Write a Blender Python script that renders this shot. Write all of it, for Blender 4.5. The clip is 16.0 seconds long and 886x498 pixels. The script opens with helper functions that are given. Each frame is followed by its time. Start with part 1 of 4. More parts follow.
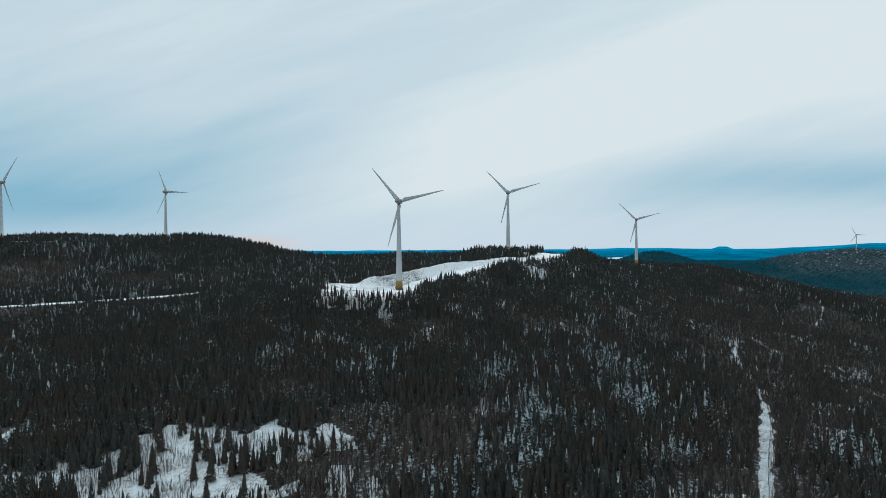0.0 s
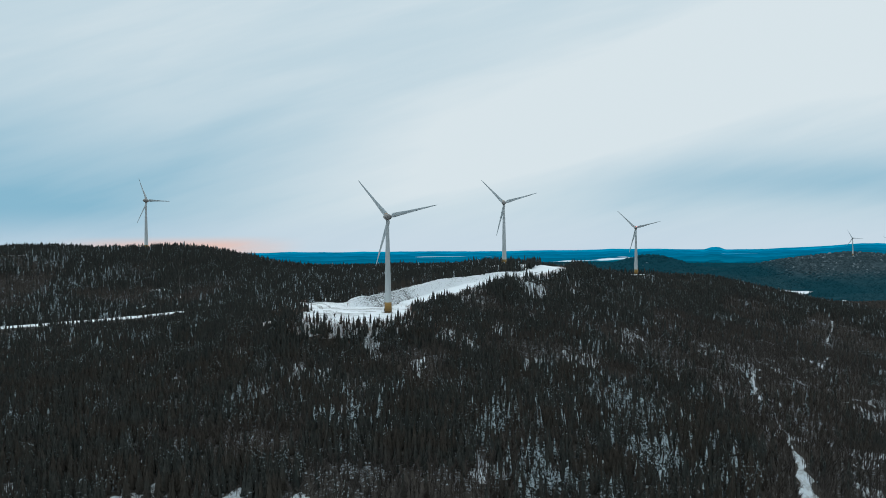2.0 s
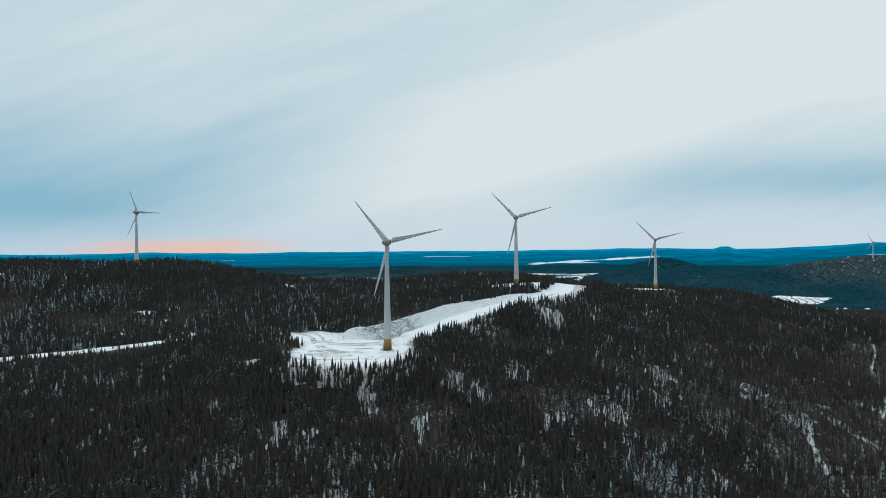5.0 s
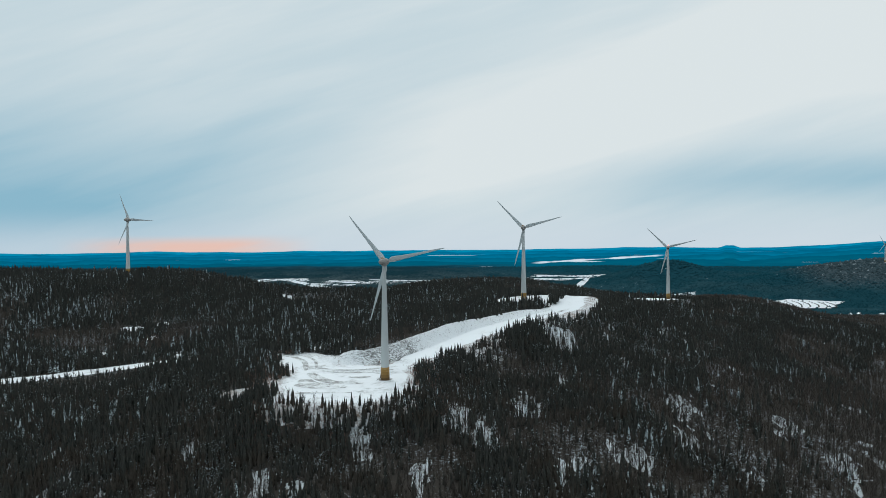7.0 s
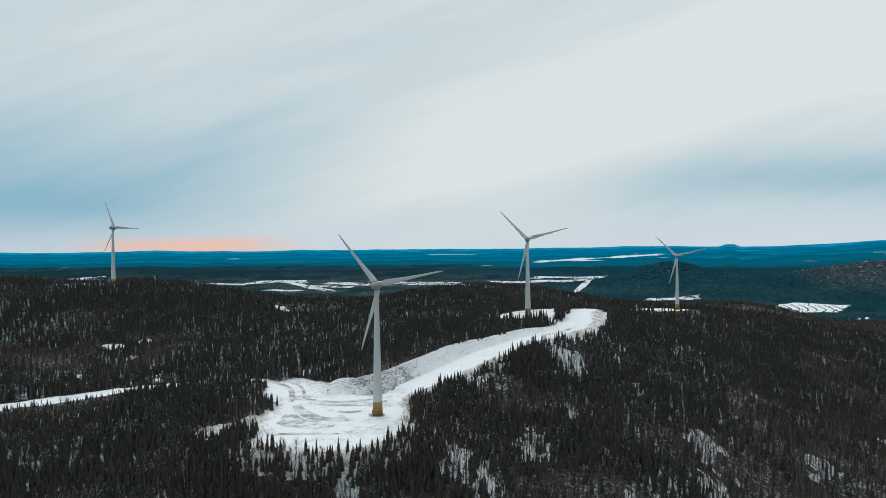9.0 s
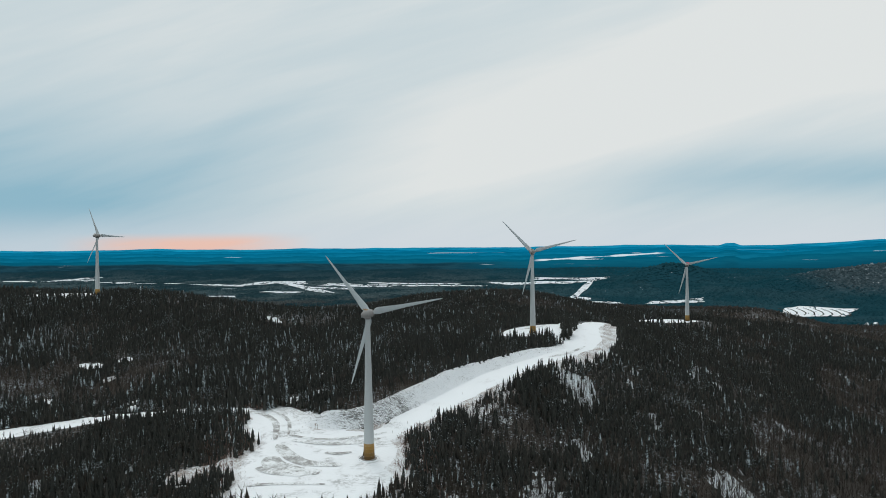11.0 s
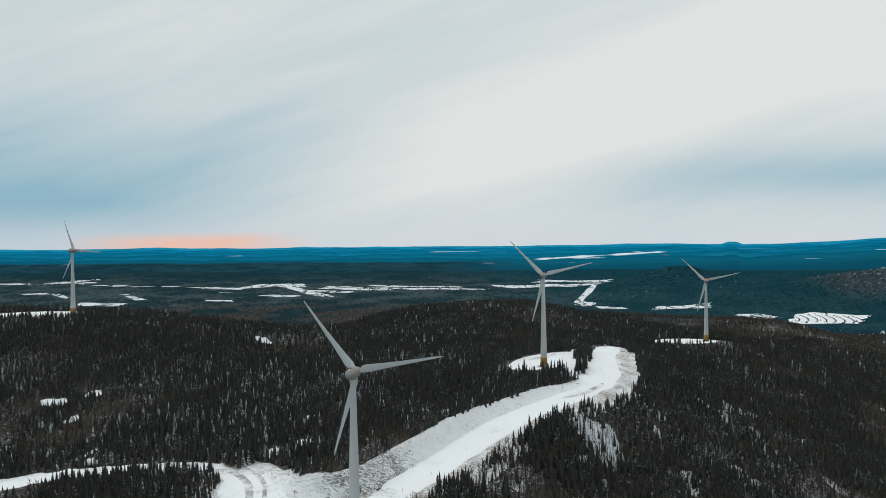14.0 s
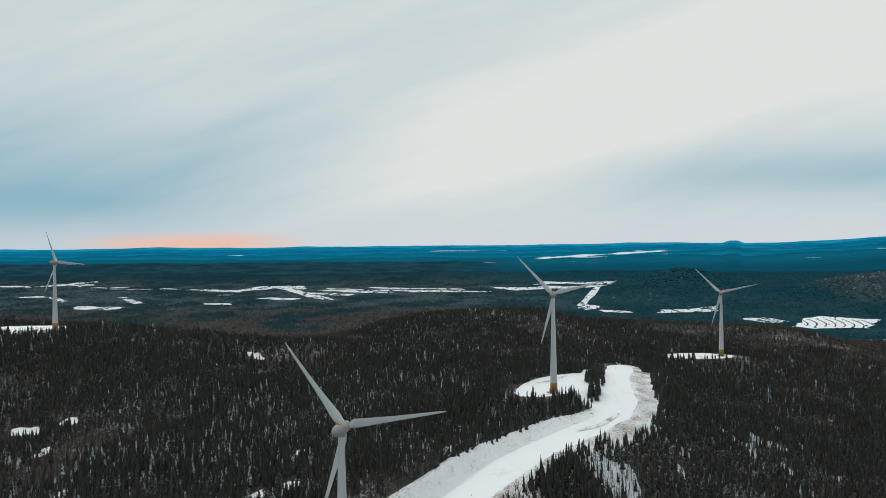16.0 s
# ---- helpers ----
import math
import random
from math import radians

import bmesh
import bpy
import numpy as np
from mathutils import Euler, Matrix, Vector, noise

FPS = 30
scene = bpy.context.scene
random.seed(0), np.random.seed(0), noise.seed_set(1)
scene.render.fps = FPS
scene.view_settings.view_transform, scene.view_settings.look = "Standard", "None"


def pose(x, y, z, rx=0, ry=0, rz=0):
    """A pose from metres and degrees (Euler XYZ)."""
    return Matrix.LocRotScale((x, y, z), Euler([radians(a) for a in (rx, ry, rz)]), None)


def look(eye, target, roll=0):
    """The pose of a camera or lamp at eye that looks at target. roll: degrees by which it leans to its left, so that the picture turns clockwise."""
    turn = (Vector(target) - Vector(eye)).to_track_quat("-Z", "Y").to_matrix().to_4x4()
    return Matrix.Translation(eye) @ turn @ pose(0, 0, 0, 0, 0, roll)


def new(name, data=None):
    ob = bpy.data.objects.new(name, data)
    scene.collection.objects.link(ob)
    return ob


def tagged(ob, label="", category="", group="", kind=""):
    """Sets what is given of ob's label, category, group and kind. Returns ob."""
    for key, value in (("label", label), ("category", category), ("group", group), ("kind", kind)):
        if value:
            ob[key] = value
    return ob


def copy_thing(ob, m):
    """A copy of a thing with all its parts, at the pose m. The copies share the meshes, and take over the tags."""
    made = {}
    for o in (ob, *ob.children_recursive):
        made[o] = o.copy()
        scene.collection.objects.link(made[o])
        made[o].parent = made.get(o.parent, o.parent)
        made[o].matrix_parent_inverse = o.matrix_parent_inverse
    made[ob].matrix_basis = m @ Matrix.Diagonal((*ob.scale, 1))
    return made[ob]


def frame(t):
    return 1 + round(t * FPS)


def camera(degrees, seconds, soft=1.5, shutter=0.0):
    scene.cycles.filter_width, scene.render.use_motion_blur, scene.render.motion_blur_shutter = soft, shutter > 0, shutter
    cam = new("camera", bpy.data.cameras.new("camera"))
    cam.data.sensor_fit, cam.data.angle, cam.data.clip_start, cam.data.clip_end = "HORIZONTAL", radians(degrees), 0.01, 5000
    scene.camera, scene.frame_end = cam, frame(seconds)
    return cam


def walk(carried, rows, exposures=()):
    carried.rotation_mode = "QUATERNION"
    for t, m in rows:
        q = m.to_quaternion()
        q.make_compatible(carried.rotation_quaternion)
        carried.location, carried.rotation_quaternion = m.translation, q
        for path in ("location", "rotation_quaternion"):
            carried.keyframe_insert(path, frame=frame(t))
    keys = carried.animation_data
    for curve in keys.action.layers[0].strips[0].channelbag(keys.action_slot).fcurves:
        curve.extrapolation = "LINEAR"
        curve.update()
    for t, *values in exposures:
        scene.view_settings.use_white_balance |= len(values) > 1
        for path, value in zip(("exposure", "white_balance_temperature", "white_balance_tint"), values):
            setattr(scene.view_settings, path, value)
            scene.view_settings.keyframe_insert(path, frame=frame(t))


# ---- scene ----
cam = camera(71.4, 16.0, soft=0.65)
# seconds, then metres from the first eye, then yaw, pitch, roll in degrees
EYE = 0.0
ROWS = [
    (0.0, 0.00, 0.00, 0.00, 0.066, -0.264, 0.338),
    (0.5, 0.31, 10.46, 3.92, 0.096, -0.232, 0.376),
    (1.0, 0.63, 20.88, 7.82, 0.126, -0.201, 0.394),
    (1.5, 0.95, 31.27, 11.70, -0.254, -0.178, 0.432),
    (2.0, 1.28, 41.64, 15.57, -0.524, -0.156, 0.471),
    (2.5, 1.60, 51.97, 19.41, -0.443, -0.154, 0.479),
    (3.0, 1.93, 62.29, 23.24, -0.063, -0.161, 0.478),
    (3.5, 2.26, 72.58, 27.06, 0.127, -0.138, 0.486),
    (4.0, 2.58, 82.85, 30.86, 0.137, -0.145, 0.505),
    (6.5, 4.08, 133.99, 49.65, 0.509, -0.247, 0.551),
    (7.0, 4.34, 144.18, 53.38, 0.600, -0.273, 0.551),
    (7.5, 4.58, 154.37, 57.09, 0.600, -0.309, 0.561),
    (8.0, 4.81, 164.56, 60.79, 0.601, -0.335, 0.551),
    (8.5, 5.02, 174.74, 64.49, 0.631, -0.370, 0.581),
    (9.0, 5.20, 184.93, 68.17, 0.622, -0.365, 0.561),
    (11.5, 5.73, 235.93, 86.49, 0.655, -0.538, 0.495),
    (12.0, 5.75, 246.16, 90.14, 0.666, -0.552, 0.466),
    (12.5, 5.73, 256.41, 93.78, 0.687, -0.556, 0.487),
    (13.0, 5.67, 266.68, 97.43, 0.718, -0.580, 0.498),
    (13.5, 5.57, 276.96, 101.06, 0.749, -0.583, 0.520),
    (14.0, 5.44, 287.26, 104.70, 0.779, -0.617, 0.522),
    (14.5, 5.26, 297.59, 108.34, 0.800, -0.640, 0.543),
    (15.0, 5.04, 307.94, 111.97, 0.841, -0.653, 0.575),
    (15.5, 4.77, 318.32, 115.61, 0.862, -0.676, 0.617),
    (16.0, 4.45, 328.73, 119.24, 0.883, -0.688, 0.600),
]
walk(cam, [(t, pose(x, y, EYE + z, 90 + pitch, roll, yaw)) for t, x, y, z, yaw, pitch, roll in ROWS],
     exposures=[(0.0, 0.0, 5880, 4), (4.0, 0.0, 5930, 4), (9.0, 0.0, 6270, 7), (16.0, 0.0, 6530, 9)])

# ---- world and light ----
world = bpy.data.worlds.new("overcast_sky")
scene.world = world
world.use_nodes = True
SUN_ELEVATION, SUN_AZIMUTH = 40.0, 335.0


class Nodes:
    """Short hand for wiring shader nodes."""

    def __init__(self, tree):
        self.tree = tree
        tree.nodes.clear()

    def add(self, kind, **values):
        n = self.tree.nodes.new(kind)
        for key, value in values.items():
            if key == "op":
                n.operation = value
            elif key == "blend":
                n.blend_type = value
            elif key == "dims":
                n.noise_dimensions = value
        return n

    def link(self, a, b):
        self.tree.links.new(a, b)

    def put(self, socket, value):
        if isinstance(value, bpy.types.NodeSocket):
            self.link(value, socket)
        elif value is not None:
            socket.default_value = value

    def math(self, op, a, b=None, c=None, clamp=False):
        n = self.add("ShaderNodeMath", op=op)
        n.use_clamp = clamp
        for i, v in enumerate((a, b, c)):
            self.put(n.inputs[i], v)
        return n.outputs[0]

    def mix(self, f, a, b, blend="MIX"):
        n = self.tree.nodes.new("ShaderNodeMix")
        n.data_type, n.blend_type = "RGBA", blend
        self.put(n.inputs[0], f)
        self.put(n.inputs[6], a)
        self.put(n.inputs[7], b)
        return n.outputs[2]

    def smooth(self, v, lo, hi, a=0.0, b=1.0):
        n = self.tree.nodes.new("ShaderNodeMapRange")
        n.interpolation_type = "SMOOTHSTEP"
        for i, q in enumerate((v, lo, hi, a, b)):
            self.put(n.inputs[i], q)
        return n.outputs[0]

    def noise(self, vector, scale, detail=3.0, rough=0.55, distort=0.0):
        n = self.tree.nodes.new("ShaderNodeTexNoise")
        self.put(n.inputs["Vector"], vector)
        n.inputs["Scale"].default_value = scale
        n.inputs["Detail"].default_value = detail
        n.inputs["Roughness"].default_value = rough
        n.inputs["Distortion"].default_value = distort
        return n.outputs["Fac"]

    def combine(self, x, y, z):
        n = self.tree.nodes.new("ShaderNodeCombineXYZ")
        for i, v in enumerate((x, y, z)):
            self.put(n.inputs[i], v)
        return n.outputs[0]

    def position(self, scale=(1, 1, 1)):
        g = self.tree.nodes.new("ShaderNodeNewGeometry")
        m = self.tree.nodes.new("ShaderNodeVectorMath")
        m.operation = "MULTIPLY"
        self.link(g.outputs["Position"], m.inputs[0])
        m.inputs[1].default_value = scale
        return m.outputs[0]


def rgb(r, g, b):
    """A colour from its 0..255 display values."""
    def lin(c):
        c /= 255
        return c / 12.92 if c <= 0.04045 else ((c + 0.055) / 1.055) ** 2.4
    return (lin(r), lin(g), lin(b), 1.0)


def build_sky():
    k = Nodes(world.node_tree)
    tc = k.add("ShaderNodeTexCoord")
    sep = k.add("ShaderNodeSeparateXYZ")
    k.link(tc.outputs["Generated"], sep.inputs[0])
    ahead = k.math("MAXIMUM", k.math("ABSOLUTE", sep.outputs[1]), 0.25)
    u = k.math("DIVIDE", sep.outputs[0], ahead)
    v = k.math("DIVIDE", sep.outputs[2], ahead)
    # stratus: pale sheet with blue thin places, streaks rising to the east
    slant = k.math("SUBTRACT", v, k.math("MULTIPLY", u, 0.27))
    streak = k.noise(k.combine(k.math("MULTIPLY", u, 1.1), k.math("MULTIPLY", slant, 5.2), 0.37), 1.5, 4.0, 0.5, 0.4)
    fine = k.noise(k.combine(k.math("MULTIPLY", u, 2.0), k.math("MULTIPLY", slant, 16.0), 3.1), 2.2, 5.0, 0.55, 0.3)
    cover = k.math("ADD", k.math("MULTIPLY", streak, 0.75), k.math("MULTIPLY", fine, 0.25))
    # the bright bank from the middle of the sky up to the east
    bank = k.math("POWER", 2.718, k.math("MULTIPLY", k.math("POWER", k.math("DIVIDE", k.math("SUBTRACT", slant, 0.135), 0.115), 2.0), -1.0))
    bank = k.math("MULTIPLY", bank, k.smooth(u, -0.45, 0.25))
    # blue gaps low in the west and in the east
    west = k.math("MULTIPLY", k.smooth(u, -0.05, -0.75), k.math("POWER", 2.718, k.math("MULTIPLY", k.math("POWER", k.math("DIVIDE", k.math("SUBTRACT", v, 0.07), 0.14), 2.0), -1.0)))
    east = k.math("MULTIPLY", k.smooth(u, 0.05, 0.6), k.math("POWER", 2.718, k.math("MULTIPLY", k.math("POWER", k.math("DIVIDE", k.math("SUBTRACT", v, 0.105), 0.040), 2.0), -1.0)))
    pale = k.math("ADD", k.smooth(cover, 0.28, 0.74, 0.42, 0.72), k.math("MULTIPLY", bank, 0.55))
    pale = k.math("SUBTRACT", pale, k.math("MULTIPLY", west, 0.62))
    pale = k.math("SUBTRACT", pale, k.math("MULTIPLY", east, 0.42), clamp=True)
    pale = k.math("ADD", pale, k.smooth(v, 0.16, 0.36, 0.0, 0.22), clamp=True)
    sky = k.mix(pale, rgb(144, 182, 199), rgb(224, 226, 225))
    # a pale rim over the land, with the low sun's salmon strip in the north-west
    rim = k.smooth(v, 0.075, 0.0)
    sky = k.mix(k.math("MULTIPLY", rim, 0.6), sky, rgb(212, 216, 222))
    glow = k.math("MULTIPLY", k.smooth(v, 0.024, 0.004), k.math("MULTIPLY", k.smooth(u, -0.66, -0.50), k.smooth(u, -0.20, -0.36)))
    sky = k.mix(k.math("MULTIPLY", glow, k.smooth(fine, 0.25, 0.6, 0.5, 0.85)), sky, rgb(238, 190, 170))
    # land too far off to shift: ranges along the skyline, haze painted in as blue
    ridge = k.noise(k.combine(u, 0.0, 0.0), 5.0, 5.0, 0.5)
    peak = k.smooth(k.math("ABSOLUTE", k.math("SUBTRACT", u, 0.452)), 0.020, 0.004, 0.0, 0.0042)
    line = k.math("ADD", k.math("MULTIPLY", k.math("SUBTRACT", ridge, 0.5), 0.012), k.math("SUBTRACT", peak, 0.0062))
    # the long blue shoulder behind the birch mountain
    line = k.math("ADD", line, k.math("MULTIPLY", k.smooth(u, 0.54, 0.70, 0.0, 0.0065), k.smooth(u, 0.86, 0.70)))
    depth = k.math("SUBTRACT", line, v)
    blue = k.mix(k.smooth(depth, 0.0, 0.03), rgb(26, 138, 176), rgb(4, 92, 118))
    # one range behind another, each dark at its crest, with haze painted at its foot
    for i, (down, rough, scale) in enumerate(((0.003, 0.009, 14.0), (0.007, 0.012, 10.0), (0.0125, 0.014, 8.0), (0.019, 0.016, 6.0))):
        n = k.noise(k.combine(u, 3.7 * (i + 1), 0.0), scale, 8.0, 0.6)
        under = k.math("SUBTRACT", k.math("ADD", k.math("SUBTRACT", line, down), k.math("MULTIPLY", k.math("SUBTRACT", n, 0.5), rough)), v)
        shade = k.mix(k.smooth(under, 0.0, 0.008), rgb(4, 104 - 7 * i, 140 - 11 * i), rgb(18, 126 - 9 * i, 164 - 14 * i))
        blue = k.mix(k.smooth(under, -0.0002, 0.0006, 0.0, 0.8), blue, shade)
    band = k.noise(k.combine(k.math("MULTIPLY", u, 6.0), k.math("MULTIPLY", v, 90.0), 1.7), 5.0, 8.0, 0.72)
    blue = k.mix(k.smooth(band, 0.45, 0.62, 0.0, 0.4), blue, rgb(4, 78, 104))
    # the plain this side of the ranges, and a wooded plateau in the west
    # their teal is distance haze put into the colour
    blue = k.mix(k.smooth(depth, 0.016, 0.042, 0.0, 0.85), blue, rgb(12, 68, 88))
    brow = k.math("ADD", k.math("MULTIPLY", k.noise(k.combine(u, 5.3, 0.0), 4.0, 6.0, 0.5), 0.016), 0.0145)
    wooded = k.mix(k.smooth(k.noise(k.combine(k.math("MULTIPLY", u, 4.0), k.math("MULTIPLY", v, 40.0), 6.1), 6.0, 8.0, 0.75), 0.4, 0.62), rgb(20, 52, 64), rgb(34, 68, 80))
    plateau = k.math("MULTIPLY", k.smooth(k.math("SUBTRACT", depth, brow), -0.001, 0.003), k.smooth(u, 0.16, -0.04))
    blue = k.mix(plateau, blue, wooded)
    lake = k.noise(k.combine(k.math("MULTIPLY", u, 3.5), k.math("MULTIPLY", v, 150.0), 8.2), 1.6, 3.0, 0.5)
    lake = k.math("MULTIPLY", k.smooth(lake, 0.665, 0.685), k.math("MULTIPLY", k.smooth(depth, 0.006, 0.012), k.smooth(depth, 0.032, 0.022)))
    shore = k.math("ABSOLUTE", k.math("SUBTRACT", k.math("ADD", v, 0.0235), k.math("MULTIPLY", k.math("SUBTRACT", u, 0.24), 0.05)))
    long_lake = k.smooth(k.math("ADD", shore, k.math("MULTIPLY", k.math("SUBTRACT", k.noise(k.combine(u, 9.1, 0.0), 22.0, 4.0), 0.5), 0.006)), 0.0016, 0.0008)
    long_lake = k.math("MULTIPLY", long_lake, k.math("MULTIPLY", k.smooth(u, 0.13, 0.15), k.smooth(u, 0.35, 0.33)))
    lake = k.math("MAXIMUM", lake, long_lake)
    blue = k.mix(lake, blue, rgb(205, 218, 226))
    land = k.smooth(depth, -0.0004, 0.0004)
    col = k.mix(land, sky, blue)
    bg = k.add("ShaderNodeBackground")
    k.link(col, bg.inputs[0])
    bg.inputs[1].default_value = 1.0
    out = k.add("ShaderNodeOutputWorld")
    k.link(bg.outputs[0], out.inputs[0])


build_sky()
sun = new("sun", bpy.data.lights.new("sun", "SUN"))
sun.data.energy, sun.data.angle, sun.data.color = 0.9, radians(25), (1.0, 0.97, 0.93)
a, e = radians(SUN_AZIMUTH), radians(SUN_ELEVATION)
sun.matrix_world = look((400 * math.sin(a), 400 * math.cos(a), 400 * math.tan(e)), (0, 0, 0))


# ---- materials ----
def material(name, paint, rough=0.8, bump=None, gloss=0.25):
    """paint(k) gives the colour socket; bump(k) gives height, strength, distance."""
    m = bpy.data.materials.new(name)
    m.use_nodes = True
    k = Nodes(m.node_tree)
    p = k.add("ShaderNodeBsdfPrincipled")
    k.put(p.inputs["Base Color"], paint(k))
    k.put(p.inputs["Roughness"], rough(k) if callable(rough) else rough)
    p.inputs["Specular IOR Level"].default_value = gloss
    if bump:
        height, strength, distance = bump(k)
        b = k.add("ShaderNodeBump")
        k.put(b.inputs["Height"], height)
        b.inputs["Strength"].default_value, b.inputs["Distance"].default_value = strength, distance
        k.link(b.outputs[0], p.inputs["Normal"])
    o = k.add("ShaderNodeOutputMaterial")
    k.link(p.outputs[0], o.inputs[0])
    return m


def island(k):
    return k.add("ShaderNodeNewGeometry").outputs["Random Per Island"]


def slope_up(k):
    s = k.add("ShaderNodeSeparateXYZ")
    k.link(k.add("ShaderNodeNewGeometry").outputs["Normal"], s.inputs[0])
    return s.outputs[2]


SNOW = (0.80, 0.83, 0.86, 1)


def paint_floor(k):
    p = k.position()
    brush = k.noise(p, 0.55, 6, 0.65)
    stand = k.noise(p, 0.03, 3, 0.5)
    f = k.smooth(k.math("ADD", brush, k.math("MULTIPLY", stand, 0.5)), 0.50, 0.74)
    litter = k.mix(k.noise(p, 2.5, 3), (0.045, 0.040, 0.034, 1), (0.10, 0.088, 0.078, 1))
    near = k.mix(f, (0.50, 0.55, 0.59, 1), litter)
    # far valley: spruce and bare hardwood stands, too far to pick trees apart, blued by painted haze
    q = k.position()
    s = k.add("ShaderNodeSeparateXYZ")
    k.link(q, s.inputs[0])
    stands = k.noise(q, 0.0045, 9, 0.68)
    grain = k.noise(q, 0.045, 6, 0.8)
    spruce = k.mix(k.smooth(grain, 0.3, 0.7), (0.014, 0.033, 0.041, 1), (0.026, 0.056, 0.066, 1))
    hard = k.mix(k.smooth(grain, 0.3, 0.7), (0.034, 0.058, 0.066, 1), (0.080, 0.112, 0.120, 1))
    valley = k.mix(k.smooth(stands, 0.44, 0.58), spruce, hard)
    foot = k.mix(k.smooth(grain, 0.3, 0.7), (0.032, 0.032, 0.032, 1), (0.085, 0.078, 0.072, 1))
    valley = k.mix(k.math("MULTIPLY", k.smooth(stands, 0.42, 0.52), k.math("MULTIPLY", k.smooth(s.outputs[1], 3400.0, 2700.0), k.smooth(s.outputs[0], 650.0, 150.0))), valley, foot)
    # teal distance haze painted over the eastern valley
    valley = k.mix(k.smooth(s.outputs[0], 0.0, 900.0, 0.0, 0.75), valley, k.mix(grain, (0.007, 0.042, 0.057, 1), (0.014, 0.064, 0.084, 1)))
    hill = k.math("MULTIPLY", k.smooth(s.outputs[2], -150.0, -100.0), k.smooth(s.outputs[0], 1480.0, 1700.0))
    # the cone hill gets a stronger painted haze tint
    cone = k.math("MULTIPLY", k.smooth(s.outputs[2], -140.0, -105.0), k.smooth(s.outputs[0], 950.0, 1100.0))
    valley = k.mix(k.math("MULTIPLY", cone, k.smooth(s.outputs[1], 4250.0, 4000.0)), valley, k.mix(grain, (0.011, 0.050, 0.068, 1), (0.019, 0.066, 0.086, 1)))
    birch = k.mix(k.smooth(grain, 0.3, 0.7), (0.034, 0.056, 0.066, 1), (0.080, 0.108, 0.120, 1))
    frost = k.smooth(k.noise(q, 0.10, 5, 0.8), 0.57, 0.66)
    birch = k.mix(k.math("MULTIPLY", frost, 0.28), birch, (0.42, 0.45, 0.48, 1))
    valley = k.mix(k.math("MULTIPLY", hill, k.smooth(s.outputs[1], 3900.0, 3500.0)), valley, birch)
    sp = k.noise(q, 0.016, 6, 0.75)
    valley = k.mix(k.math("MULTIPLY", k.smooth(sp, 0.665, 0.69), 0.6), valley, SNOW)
    # base colour fades to haze blue towards the backdrop
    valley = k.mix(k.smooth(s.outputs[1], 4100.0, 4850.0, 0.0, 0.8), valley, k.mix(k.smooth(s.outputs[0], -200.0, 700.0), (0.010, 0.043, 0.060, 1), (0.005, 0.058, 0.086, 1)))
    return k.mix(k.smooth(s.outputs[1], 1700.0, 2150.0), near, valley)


def paint_snow(k):
    p = k.position()
    drift = k.noise(k.position((1, 0.6, 1)), 0.09, 5, 0.6)
    grit = k.noise(p, 1.3, 5, 0.7)
    f = k.math("MULTIPLY", k.smooth(drift, 0.56, 0.74), k.smooth(grit, 0.45, 0.62))
    return k.mix(k.math("MULTIPLY", f, 0.55), (0.88, 0.90, 0.92, 1), (0.46, 0.45, 0.44, 1))


def paint_field(k):
    """Snow over stubble, with scrubby ditches and tree rows left standing."""
    q = k.position((1, 0.45, 1))
    scrub = k.noise(q, 0.020, 6, 0.72, 0.5)
    snow = k.mix(k.smooth(k.noise(q, 0.05, 4), 0.4, 0.7), (0.80, 0.83, 0.86, 1), (0.62, 0.65, 0.68, 1))
    return k.mix(k.smooth(scrub, 0.535, 0.575), snow, k.mix(k.noise(q, 0.09, 3), (0.02, 0.045, 0.052, 1), (0.09, 0.12, 0.13, 1)))


def paint_trodden(k):
    p = k.position()
    swirl = k.noise(k.position((0.8, 1.0, 1)), 0.22, 6, 0.7, 1.2)
    grit = k.noise(k.position((0.6, 1.0, 1)), 1.2, 5, 0.75, 0.5)
    worn = k.noise(p, 0.045, 3, 0.5, 0.4)
    f = k.smooth(k.math("ADD", k.math("MULTIPLY", swirl, 0.55), k.math("MULTIPLY", grit, 0.45)), 0.45, 0.58)
    f = k.math("MULTIPLY", f, k.smooth(worn, 0.47, 0.62, 0.06, 1.0))
    return k.mix(k.math("MULTIPLY", f, 0.8), (0.88, 0.90, 0.92, 1), (0.34, 0.34, 0.335, 1))


def paint_track(k):
    """Wheel scrapes: gravel showing in streaks through packed snow."""
    p = k.position()
    streak = k.noise(k.position((0.30, 1.0, 1)), 1.7, 6, 0.78, 1.4)
    swirl = k.noise(k.position((1.0, 0.55, 1)), 0.42, 4, 0.6, 1.5)
    big = k.noise(p, 0.11, 3, 0.5)
    f = k.math("ADD", k.math("MULTIPLY", streak, 0.7), k.math("ADD", k.math("MULTIPLY", swirl, 0.3), k.math("MULTIPLY", big, 0.4)))
    f = k.smooth(f, 0.64, 0.78)
    return k.mix(f, (0.86, 0.88, 0.89, 1), k.mix(k.noise(p, 4.0, 3), (0.20, 0.195, 0.185, 1), (0.40, 0.39, 0.38, 1)))


def paint_verge(k):
    p = k.position()
    tuft = k.noise(p, 0.8, 5, 0.7)
    big = k.noise(p, 0.07, 3, 0.5)
    f = k.smooth(k.math("ADD", tuft, k.math("MULTIPLY", big, 0.6)), 0.70, 1.02)
    return k.mix(f, (0.82, 0.84, 0.86, 1), k.mix(k.noise(p, 3.0, 2), (0.19, 0.13, 0.10, 1), (0.33, 0.26, 0.21, 1)))


